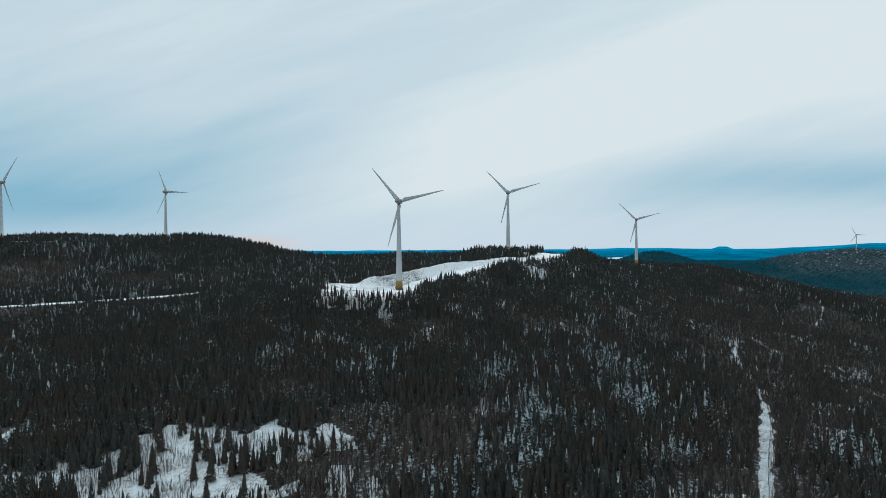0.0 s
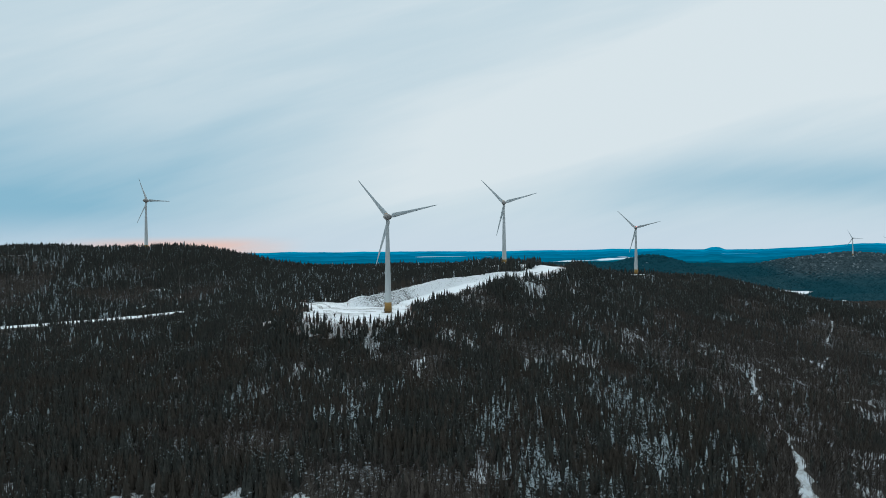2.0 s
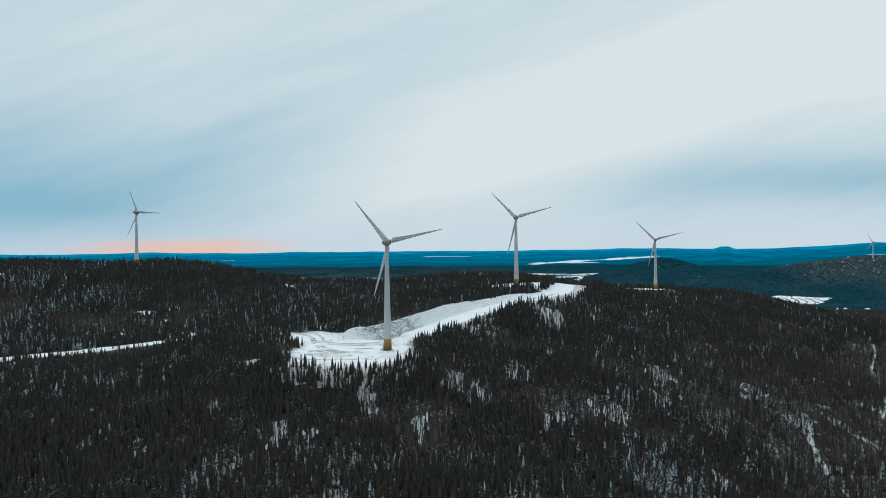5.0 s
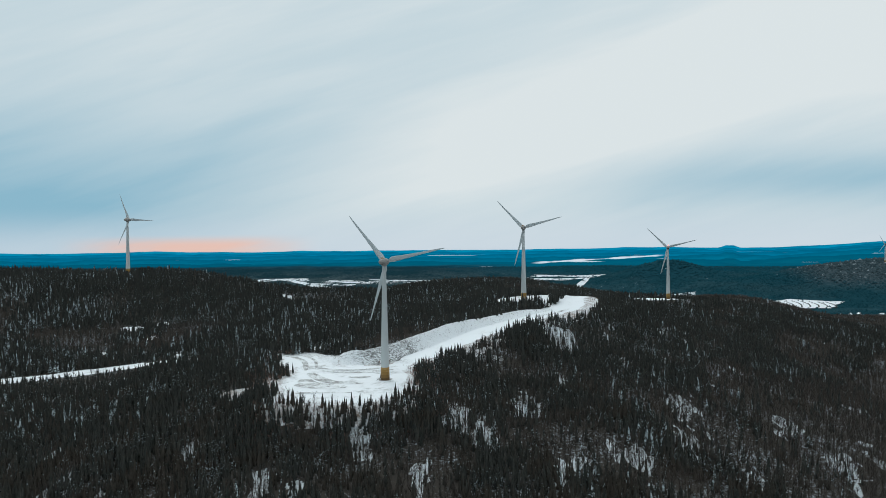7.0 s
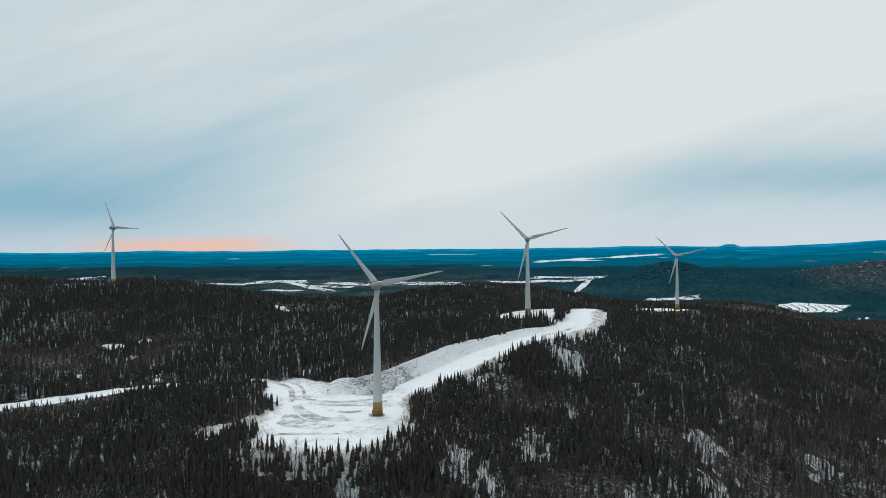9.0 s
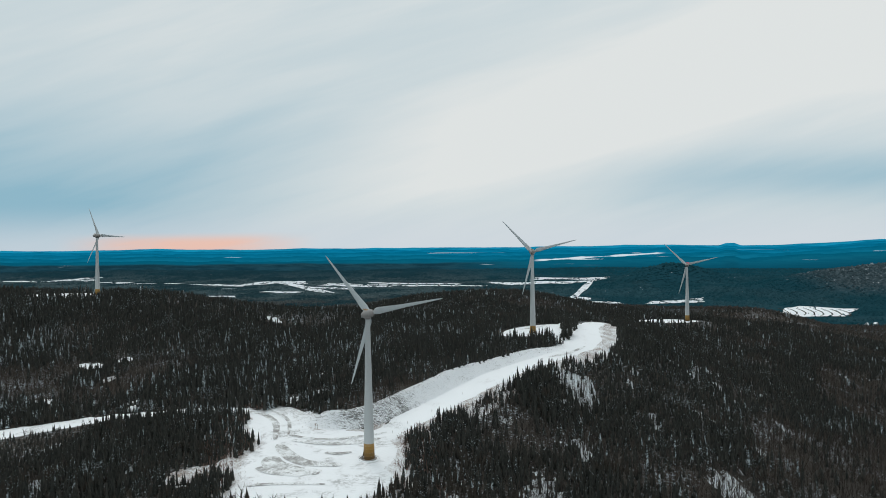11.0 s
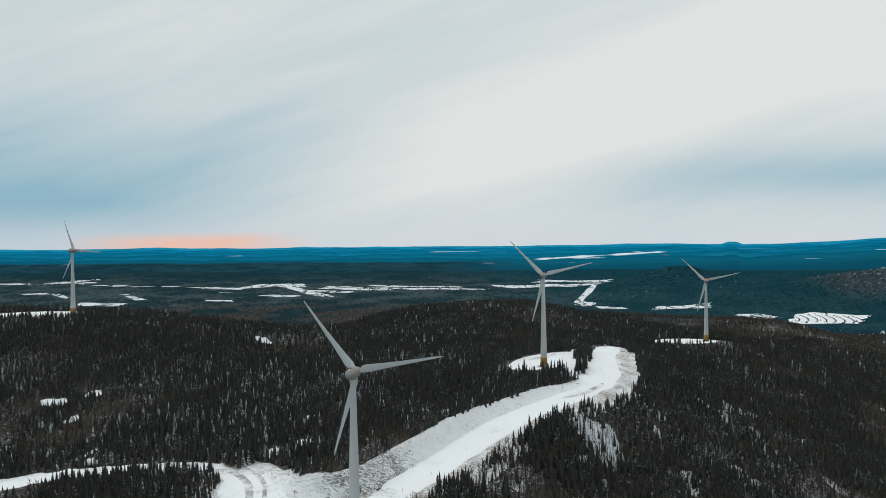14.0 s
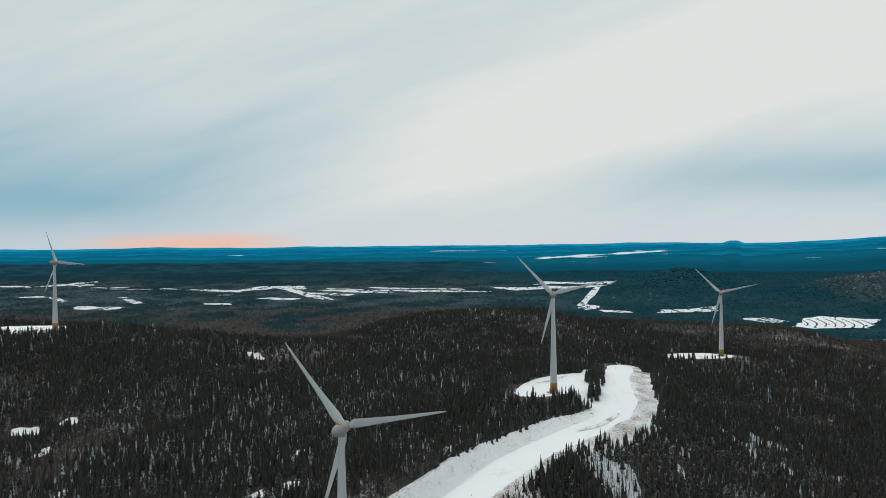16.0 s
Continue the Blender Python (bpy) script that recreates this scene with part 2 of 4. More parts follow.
def paint_gap(k):
    p = k.position()
    stems = k.noise(k.position((1, 0.35, 1)), 1.6, 5, 0.75)
    big = k.noise(p, 0.10, 4, 0.6)
    f = k.smooth(k.math("ADD", stems, k.math("MULTIPLY", big, 0.5)), 0.66, 0.94)
    return k.mix(f, (0.70, 0.75, 0.78, 1), k.mix(k.noise(p, 3.0, 2), (0.13, 0.115, 0.10, 1), (0.28, 0.26, 0.24, 1)))


def paint_rock(k):
    s = k.add("ShaderNodeSeparateXYZ")
    k.link(k.position(), s.inputs[0])
    run = k.math("MULTIPLY", k.math("ADD", s.outputs[0], s.outputs[1]), 0.7)
    climb = k.math("ADD", k.math("MULTIPLY", k.math("SUBTRACT", s.outputs[1], s.outputs[0]), 0.20), k.math("MULTIPLY", s.outputs[2], 0.5))
    q = k.combine(k.math("ADD", run, k.math("MULTIPLY", climb, 1.4)), climb, 0.0)
    groove = k.noise(q, 1.05, 8, 0.8, 1.1)
    rock = k.mix(k.noise(q, 0.7, 5, 0.7), (0.055, 0.055, 0.055, 1), (0.24, 0.235, 0.225, 1))
    cap = k.math("ADD", k.math("MULTIPLY", slope_up(k), 0.22), k.math("MULTIPLY", k.math("SUBTRACT", groove, 0.5), 3.4))
    # the stretch behind the first pad was blown clear of snow
    along_bank = k.math("ADD", s.outputs[0], s.outputs[1])
    bare = k.smooth(k.math("ABSOLUTE", k.math("SUBTRACT", along_bank, 612.0)), 62.0, 24.0, 0.0, 0.30)
    patch = k.math("MULTIPLY", k.math("SUBTRACT", k.noise(k.position(), 0.10, 3, 0.5), 0.5), 0.55)
    cap = k.math("SUBTRACT", k.math("ADD", cap, patch), bare)
    return k.mix(k.smooth(cap, -0.25, -0.09), rock, (0.86, 0.88, 0.90, 1))


def paint_spruce(k):
    p = k.position()
    tint = k.mix(island(k), (0.032, 0.036, 0.033, 1), (0.064, 0.064, 0.057, 1))
    s = k.add("ShaderNodeSeparateXYZ")
    k.link(p, s.inputs[0])
    mixed = k.math("ADD", k.noise(p, 0.045, 3, 0.6), k.smooth(s.outputs[1], 760.0, 420.0, -0.16, 0.02))
    warm = k.mix(k.smooth(mixed, 0.45, 0.62), tint, (0.054, 0.047, 0.039, 1))
    flake = k.noise(p, 1.15, 3, 0.75)
    stand = k.noise(p, 0.04, 5, 0.7)
    lo = k.math("SUBTRACT", 0.79, k.math("MULTIPLY", k.smooth(stand, 0.42, 0.62), 0.225))
    f = k.smooth(k.math("SUBTRACT", flake, lo), 0.0, 0.05)
    return k.mix(k.math("MULTIPLY", f, 0.85), warm, (0.55, 0.62, 0.66, 1))


def paint_laden(k):
    """Spruce with lumps of snow lying on the boughs."""
    p = k.position((1, 1, 1.9))
    tint = k.mix(island(k), (0.032, 0.036, 0.033, 1), (0.062, 0.064, 0.057, 1))
    lump = k.noise(p, 0.85, 3, 0.7)
    patch = k.noise(p, 0.16, 2, 0.5)
    f = k.smooth(k.math("ADD", lump, k.math("MULTIPLY", k.math("SUBTRACT", patch, 0.5), 0.5)), 0.50, 0.56)
    return k.mix(k.math("MULTIPLY", f, 0.9), tint, (0.58, 0.66, 0.70, 1))


def paint_hazy_wood(k):
    p = k.position()
    stands = k.noise(p, 0.0045, 9, 0.68)
    s = k.add("ShaderNodeSeparateXYZ")
    k.link(p, s.inputs[0])
    # tree colours carry painted distance haze, hence the blue-green
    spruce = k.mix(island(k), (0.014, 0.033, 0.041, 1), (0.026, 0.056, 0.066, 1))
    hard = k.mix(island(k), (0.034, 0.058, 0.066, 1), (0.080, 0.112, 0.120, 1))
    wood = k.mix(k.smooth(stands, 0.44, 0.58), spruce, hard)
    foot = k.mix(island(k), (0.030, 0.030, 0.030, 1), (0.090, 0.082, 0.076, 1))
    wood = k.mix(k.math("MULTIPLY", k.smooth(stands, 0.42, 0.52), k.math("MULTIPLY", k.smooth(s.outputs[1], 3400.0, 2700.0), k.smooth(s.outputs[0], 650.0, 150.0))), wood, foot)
    # more haze mixed into the colour with distance, then on cone hill and east
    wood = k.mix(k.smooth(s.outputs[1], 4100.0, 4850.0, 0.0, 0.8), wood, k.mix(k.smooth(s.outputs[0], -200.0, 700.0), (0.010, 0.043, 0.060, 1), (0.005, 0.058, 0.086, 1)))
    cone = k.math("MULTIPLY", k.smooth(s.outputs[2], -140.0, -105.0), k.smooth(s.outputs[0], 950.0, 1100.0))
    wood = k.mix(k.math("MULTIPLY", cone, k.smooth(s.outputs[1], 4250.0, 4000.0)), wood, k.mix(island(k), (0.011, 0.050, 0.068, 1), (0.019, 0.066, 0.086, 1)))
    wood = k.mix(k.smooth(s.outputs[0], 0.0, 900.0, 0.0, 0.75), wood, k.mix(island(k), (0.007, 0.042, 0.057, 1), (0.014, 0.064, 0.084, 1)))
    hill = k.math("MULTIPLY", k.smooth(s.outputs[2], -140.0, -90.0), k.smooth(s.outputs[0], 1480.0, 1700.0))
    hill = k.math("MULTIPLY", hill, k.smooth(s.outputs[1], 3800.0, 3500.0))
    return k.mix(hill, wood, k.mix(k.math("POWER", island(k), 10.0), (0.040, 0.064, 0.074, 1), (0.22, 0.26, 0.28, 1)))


def paint_bare(k):
    p = k.position()
    tint = k.mix(island(k), (0.048, 0.042, 0.038, 1), (0.108, 0.095, 0.086, 1))
    return k.mix(k.smooth(k.noise(p, 0.02, 3), 0.4, 0.65), tint, (0.086, 0.072, 0.063, 1))


def paint_shrub(k):
    return k.mix(island(k), (0.14, 0.085, 0.070, 1), (0.28, 0.19, 0.155, 1))


def paint_bark(k):
    return k.mix(k.noise(k.position((1, 1, 0.3)), 3.0, 4), (0.05, 0.042, 0.035, 1), (0.12, 0.10, 0.085, 1))


def paint_tower(k):
    p = k.position((1, 1, 0.08))
    f = k.noise(p, 1.2, 4, 0.6)
    return k.mix(f, (0.47, 0.50, 0.505, 1), (0.55, 0.575, 0.575, 1))


def paint_blade(k):
    return k.mix(k.noise(k.position(), 0.5, 3), (0.50, 0.545, 0.56, 1), (0.57, 0.61, 0.62, 1))


def paint_nacelle(k):
    return k.mix(k.noise(k.position(), 0.7, 5, 0.7), (0.25, 0.238, 0.225, 1), (0.38, 0.365, 0.35, 1))


def ochre(r, g, b):
    def paint(k):
        return k.mix(k.noise(k.position((1, 1, 0.2)), 1.5, 4), (r * 0.82, g * 0.82, b * 0.82, 1), (r, g, b, 1))
    return paint


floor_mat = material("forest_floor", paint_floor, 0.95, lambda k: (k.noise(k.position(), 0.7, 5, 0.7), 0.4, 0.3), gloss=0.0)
snow_mat = material("packed_snow", paint_snow, 0.6, lambda k: (k.noise(k.position(), 0.5, 5, 0.6), 0.35, 0.25))
field_mat = material("field_snow", paint_field, 0.9, gloss=0.0)
trodden_mat = material("trodden_snow", paint_trodden, 0.7, lambda k: (k.noise(k.position(), 0.9, 6, 0.7), 0.5, 0.35))
track_mat = material("gravel_under_snow", paint_track, 0.85, lambda k: (k.noise(k.position(), 1.5, 5, 0.7), 0.5, 0.2))
verge_mat = material("dry_grass_in_snow", paint_verge, 0.95, lambda k: (k.noise(k.position(), 1.2, 5, 0.7), 0.8, 0.5))
gap_mat = material("snow_among_stems", paint_gap, 0.95, lambda k: (k.noise(k.position(), 0.8, 5, 0.7), 0.5, 0.3), gloss=0.0)
rock_mat = material("blasted_rock", paint_rock, 0.9, lambda k: (k.noise(k.position((1, 1, 2)), 1.2, 6, 0.75), 0.9, 0.6))
spruce_mat = material("spruce_needles", paint_spruce, 0.9, gloss=0.05)
laden_mat = material("snow_laden_needles", paint_laden, 0.9, gloss=0.05)
hazy_wood_mat = material("hazy_far_wood", paint_hazy_wood, 0.95, gloss=0.0)
bare_mat = material("bare_twigs", paint_bare, 0.95, gloss=0.05)
shrub_mat = material("red_brown_shrub", paint_shrub, 0.95)
bark_mat = material("bark", paint_bark, 0.95)
tower_mat = material("grey_tower_steel", paint_tower, 0.45)
blade_mat = material("blade_gelcoat", paint_blade, 0.4)
nacelle_mat = material("nacelle_shell", paint_nacelle, 0.5)
OCHRES = [material("ochre_band", ochre(*c), 0.55) for c in
          ((0.13, 0.078, 0.028), (0.21, 0.122, 0.036), (0.28, 0.16, 0.044), (0.34, 0.20, 0.058), (0.39, 0.245, 0.085))]
concrete_mat = material("concrete", lambda k: k.mix(k.noise(k.position(), 1.5, 5), (0.27, 0.26, 0.25, 1), (0.42, 0.41, 0.40, 1)), 0.9)
dark_mat = material("dark_steel", lambda k: k.mix(k.noise(k.position(), 4, 3), (0.03, 0.03, 0.03, 1), (0.06, 0.06, 0.06, 1)), 0.5)
orange_mat = material("orange_paint", lambda k: k.mix(k.noise(k.position(), 3, 3), (0.45, 0.22, 0.06, 1), (0.55, 0.30, 0.10, 1)), 0.5)


def glow_material(name, colour, strength):
    m = bpy.data.materials.new(name)
    m.use_nodes = True
    k = Nodes(m.node_tree)
    em = k.add("ShaderNodeEmission")
    em.inputs[0].default_value, em.inputs[1].default_value = colour, strength
    k.link(em.outputs[0], k.add("ShaderNodeOutputMaterial").inputs[0])
    return m


beacon_mat = glow_material("red_beacon_light", (1.0, 0.09, 0.05, 1), 4.0)


# ---- mesh helpers ----
def link_mesh(name, verts, faces, mat, parent=None, label="", smooth=False):
    """verts (n,3) and faces (m,k) as arrays, made into one mesh object."""
    verts, faces = np.asarray(verts, np.float32), np.asarray(faces, np.int32)
    me = bpy.data.meshes.new(name)
    n, m = faces.shape
    me.vertices.add(len(verts))
    me.vertices.foreach_set("co", verts.ravel())
    me.loops.add(n * m)
    me.loops.foreach_set("vertex_index", faces.ravel())
    me.polygons.add(n)
    me.polygons.foreach_set("loop_start", np.arange(n, dtype=np.int32) * m)
    me.update(calc_edges=True)
    me.validate()
    me.materials.append(mat)
    if smooth:
        me.polygons.foreach_set("use_smooth", np.ones(len(me.polygons), dtype=bool))
    ob = new(name, me)
    if parent:
        ob.parent = parent
    if label:
        tagged(ob, label)
    return ob


def part(name, bm, mat, parent, label="", smooth=True):
    me = bpy.data.meshes.new(name)
    bmesh.ops.recalc_face_normals(bm, faces=bm.faces)
    bm.to_mesh(me)
    bm.free()
    me.materials.append(mat)
    if smooth:
        me.polygons.foreach_set("use_smooth", np.ones(len(me.polygons), dtype=bool))
    ob = new(name, me)
    ob.parent = parent
    if label:
        tagged(ob, label)
    return ob


def vnoise(x, y, cell, seed):
    """Smooth value noise over the plan, 0..1."""
    x, y = np.asarray(x, float) / cell, np.asarray(y, float) / cell
    xi, yi = np.floor(x).astype(np.int64), np.floor(y).astype(np.int64)
    fx, fy = x - xi, y - yi
    fx, fy = fx * fx * (3 - 2 * fx), fy * fy * (3 - 2 * fy)

    def at(i, j):
        h = (i * 374761393 + j * 668265263 + seed * 974711) & 0x7FFFFFFF
        h = ((h ^ (h >> 13)) * 1274126177) & 0x7FFFFFFF
        return ((h ^ (h >> 16)) & 0xFFFF) / 65535.0
    return (at(xi, yi) * (1 - fx) + at(xi + 1, yi) * fx) * (1 - fy) + (at(xi, yi + 1) * (1 - fx) + at(xi + 1, yi + 1) * fx) * fy


def ramp(v, lo, hi):
    t = np.clip((v - lo) / (hi - lo), 0, 1)
    return t * t * (3 - 2 * t)


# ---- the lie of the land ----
# x, y, spread, height over the valley of each mound, fitted to the camera's view
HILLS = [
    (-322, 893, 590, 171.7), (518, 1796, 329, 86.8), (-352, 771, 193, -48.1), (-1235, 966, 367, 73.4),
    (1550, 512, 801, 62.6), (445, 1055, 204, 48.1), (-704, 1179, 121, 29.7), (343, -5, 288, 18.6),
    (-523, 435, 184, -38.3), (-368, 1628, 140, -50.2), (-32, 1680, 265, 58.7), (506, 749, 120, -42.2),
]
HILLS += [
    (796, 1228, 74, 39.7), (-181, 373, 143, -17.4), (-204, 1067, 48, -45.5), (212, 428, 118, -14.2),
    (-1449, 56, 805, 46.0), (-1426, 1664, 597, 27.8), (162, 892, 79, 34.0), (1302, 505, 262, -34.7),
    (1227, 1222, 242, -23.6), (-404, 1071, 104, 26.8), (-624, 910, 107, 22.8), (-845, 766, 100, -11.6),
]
# spurs and saddles, heights fitted so the skyline matches the camera's view
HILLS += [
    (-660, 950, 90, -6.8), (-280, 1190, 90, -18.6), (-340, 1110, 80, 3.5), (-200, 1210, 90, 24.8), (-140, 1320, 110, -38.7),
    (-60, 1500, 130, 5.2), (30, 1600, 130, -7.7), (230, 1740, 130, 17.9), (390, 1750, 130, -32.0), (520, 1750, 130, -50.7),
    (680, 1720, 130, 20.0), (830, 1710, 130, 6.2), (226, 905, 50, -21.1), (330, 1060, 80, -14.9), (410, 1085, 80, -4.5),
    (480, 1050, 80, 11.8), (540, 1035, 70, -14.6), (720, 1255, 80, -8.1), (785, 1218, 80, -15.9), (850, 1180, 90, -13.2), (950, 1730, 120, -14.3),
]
# far mounds and a hollow, sized so their outlines fit the camera's view
FAR_HILLS = [(1350, 3050, 200, 30), (1550, 2950, 200, 34), (1750, 3000, 200, 71.3), (1950, 3050, 200, 28.0), (2150, 3100, 220, 98),
             (2800, 3300, 450, 80), (1270, 3700, 210, 130), (-2500, 4300, 700, 20), (-3500, 3000, 600, 40), (1300, 2380, 330, -18)]


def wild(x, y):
    """Height of the land before anything was dug, shaped to fit the camera's view."""
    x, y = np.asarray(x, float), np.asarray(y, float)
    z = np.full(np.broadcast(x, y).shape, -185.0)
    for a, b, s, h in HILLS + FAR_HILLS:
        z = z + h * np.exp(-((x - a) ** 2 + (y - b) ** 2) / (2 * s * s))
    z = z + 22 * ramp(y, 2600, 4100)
    # the long range behind the farms, set near and raised to fit the camera's view
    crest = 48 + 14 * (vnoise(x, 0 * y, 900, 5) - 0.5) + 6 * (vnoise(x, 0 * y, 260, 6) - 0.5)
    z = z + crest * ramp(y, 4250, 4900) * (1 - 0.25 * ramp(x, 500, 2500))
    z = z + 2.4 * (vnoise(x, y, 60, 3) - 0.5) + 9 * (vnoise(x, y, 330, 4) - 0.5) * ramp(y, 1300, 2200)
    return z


# road up the ridge: x, y, height, half width
ROAD = np.array([(-66, 596, -41.5, 9), (-42, 622, -41.0, 12), (-8, 664, -35.5, 13), (16, 698, -30.5, 13), (40, 726, -26.5, 13),
                 (68, 751, -22.5, 12), (98, 773, -19.0, 12), (126, 800, -16.0, 12), (143, 838, -13.5, 12), (151, 880, -12.0, 12),
                 (166, 940, -14.5, 12.5), (181, 985, -18.0, 14), (183, 995, -18.8, 14)])
# foot of the blasted bank above pad and road
BANK = np.array([(-112, 676, -41.2, 0), (-94, 647, -41.3, 0), (-77, 636, -41.4, 0), (-57, 638, -40.8, 0), (-38, 648, -39.0, 0), (-20, 670, -35.5, 0), (0, 694, -31.8, 0),
                 (14, 714, -29.0, 0), (34, 738, -26.0, 0), (63, 763, -22.5, 0), (94, 787, -18.5, 0), (116, 804, -16.5, 0)])
TRACK = np.array([(-440, 600, -57, 6), (-370, 655, -56.5, 13), (-310, 680, -54, 13), (-262, 698, -50, 9), (-200, 702, -45.5, 6),
                  (-160, 692, -43, 8), (-130, 668, -41.8, 9), (-106, 640, -41.5, 10)])
FOREST_ROAD = np.array([(100, 190, 0, 1.6), (122, 235, 0, 2.4), (142, 272, 0, 3.0), (157, 300, 0, 3.6), (167, 320, 0, 3.4), (182, 350, 0, 1.6), (193, 382, 0, 0.6),
                        (206, 413, 0, 0.5), (212, 439, 0, 1.2), (221, 467, 0, 2.2), (235, 499, 0, 0.6), (262, 506, 0, -0.6), (291, 515, 0, 0.6), (312, 539, 0, 1.2),
                        (400, 660, 0, -0.6), (451, 739, 0, 0.5), (487, 807, 0, 0.9), (523, 851, 0, 0.7), (542, 883, 0, 0.9)])
PADS = [  # centre x, y, height, radii, turn of each levelled turbine pad
    (-70, 588, -41.5, 42, 48, 0.0), (-66, 546, -41.5, 41, 34, 0.12), (97, 884, -10.4, 56, 25, 0.87), (330, 1152, -36.5, 46, 22, 0.0),
    (-540, 1092, 14.2, 66, 38, 0.0), (-598, 874, 9.6, 60, 30, 0.0),
    (-114, 652, -41.6, 21, 42, 0.25), (-98, 588, -41.6, 17, 40, -0.1)]
def along(line, x, y):
    """Distance to a line, signed (left of its way positive), with height and half width there, and the way along it 0..1."""
    x, y = np.asarray(x, float), np.asarray(y, float)
    best = np.full(x.shape, 1e9)
    side, level, half, run = (np.zeros(x.shape) for _ in range(4))
    n = len(line) - 1
    for i in range(n):
        (ax, ay, az, aw), (bx, by, bz, bw) = line[i], line[i + 1]
        dx, dy = bx - ax, by - ay
        t = np.clip(((x - ax) * dx + (y - ay) * dy) / (dx * dx + dy * dy), 0, 1)
        ex, ey = x - ax - t * dx, y - ay - t * dy
        d = np.hypot(ex, ey)
        m = d < best
        best = np.where(m, d, best)
        side = np.where(m, np.sign(dx * ey - dy * ex), side)
        level = np.where(m, az + t * (bz - az), level)
        half = np.where(m, aw + t * (bw - aw), half)
        run = np.where(m, (i + t) / n, run)
    return best, side, level, half, run


def pad_reach(pad, x, y):
    px, py, pz, ra, rb, turn = pad
    c, s = math.cos(turn), math.sin(turn)
    ex, ey = (x - px) * c + (y - py) * s, -(x - px) * s + (y - py) * c
    r = np.hypot(ex / ra, ey / rb)
    wob = 0.10 * (vnoise(x, y, 17, 11) - 0.5) + 0.12 * (vnoise(x, y, 40, 12) - 0.5)
    return (r + wob - 1) * min(ra, rb)


FIRST_PADS = [PADS[0], PADS[1], PADS[6], PADS[7]]


def first_reach(x, y):
    """Distance outside the levelled ground round the first turbine."""
    return np.min([pad_reach(p, x, y) for p in FIRST_PADS], axis=0)


def bank_rise(run):
    """Height of the blasted bank on the road's upper side."""
    return 8.5 * ramp(run, 0.0, 0.16) * (1 - 0.45 * ramp(run, 0.62, 0.82)) * (1 - ramp(run, 0.84, 1.0))


def land(x, y):
    """Height of the ground as it lies now."""
    x, y = np.asarray(x, float), np.asarray(y, float)
    z = wild(x, y)
    d, side, level, half, run = along(ROAD, x, y)
    edge = d - half
    up = level - 2.0 * ramp(edge, 2, 14) * (side < 0)
    z = np.where(edge < 75, up + (z - up) * ramp(edge, 13, 70), z)
    d, side, level, half, run = along(TRACK, x, y)
    z = level + (z - level) * ramp(d - half, 1, 22)
    for pad in PADS:
        e = pad_reach(pad, x, y)
        z = np.where(e < 26, pad[2] + (z - pad[2]) * ramp(e, 1.5, 26), z)
    # the blasted bank rises behind pad and road
    d, side, level, half, run = along(BANK, x, y)
    lift = level + bank_rise(run) * ramp(d, 0.5, 14.0)
    fade = 1 - ramp(d, 22, 75)
    z = np.where((side > 0) & (d < 75) & (run < 0.999), np.maximum(z, z + (lift - z) * fade), z)
    return z


def ground_z(x, y):
    return float(land(np.array([float(x)]), np.array([float(y)]))[0])


def steps(lo, a, b, hi, fine, grow):
    mid = np.arange(a, b + fine, fine)
    left, right, s = [], [], fine
    v = mid[0]
    while v > lo:
        s *= grow
        v -= s
        left.append(v)
    s, v = fine, mid[-1]
    while v < hi:
        s = min(s * grow, 60)
        v += s
        right.append(v)
    return np.concatenate([left[::-1], mid, right])


def build_ground():
    xs = steps(-4600, -440, 440, 4600, 4.6, 1.06)
    ys = steps(-900, 180, 1180, 4960, 4.6, 1.05)
    ys = ys[ys < 4975]
    X, Y = np.meshgrid(xs, ys)
    Z = land(X, Y)
    # dug out a little under the trodden snow round the first pad
    Z = Z - 1.1 * (first_reach(X, Y) < np.where(Y < 550, 11, 14)) * (along(BANK, X, Y)[1] < 0)
    V = np.stack([X, Y, Z], 2).reshape(-1, 3)
    nx, ny = len(xs), len(ys)
    i = (np.arange(ny - 1)[:, None] * nx + np.arange(nx - 1)[None, :]).ravel()
    F = np.stack([i, i + 1, i + nx + 1, i + nx], 1)
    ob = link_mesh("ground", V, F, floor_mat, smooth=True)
    return tagged(ob, "wooded winter hills with snow, litter and a far farmed valley", "ground", kind="structure")


build_ground()


# ---- snow surfaces: pads, road, tracks, verges ----
def drape(name, inside, box, cell, mat, lift, label, category, height=None):
    """A sheet over the cells of box for which inside(x, y) holds, lying lift above the ground, its rim sunk."""
    x0, y0, x1, y1 = box
    xs, ys = np.arange(x0, x1 + cell, cell), np.arange(y0, y1 + cell, cell)
    X, Y = np.meshgrid(xs, ys)
    I = inside(X, Y)
    Z = (land(X, Y) if height is None else height(X, Y)) + lift * np.where(I, 1.0, -1.5)
    nx = len(xs)
    cells = (I[:-1, :-1] | I[1:, :-1] | I[:-1, 1:] | I[1:, 1:])
    r, c = np.nonzero(cells)
    i = r * nx + c
    F = np.stack([i, i + 1, i + nx + 1, i + nx], 1)
    used, inv = np.unique(F, return_inverse=True)
    V = np.stack([X, Y, Z], 2).reshape(-1, 3)[used]
    ob = link_mesh(name, V, inv.reshape(F.shape), mat, smooth=True)
    return tagged(ob, label, category, kind="structure")


def in_road(x, y):
    d, side, level, half, run = along(ROAD, x, y)
    return d - half + 2.5 * (vnoise(x, y, 14, 21) - 0.5) < 0


def in_pads(x, y):
    e = np.full(x.shape, 1e9)
    for pad in PADS:
        e = np.minimum(e, pad_reach(pad, x, y))
    return e < 0


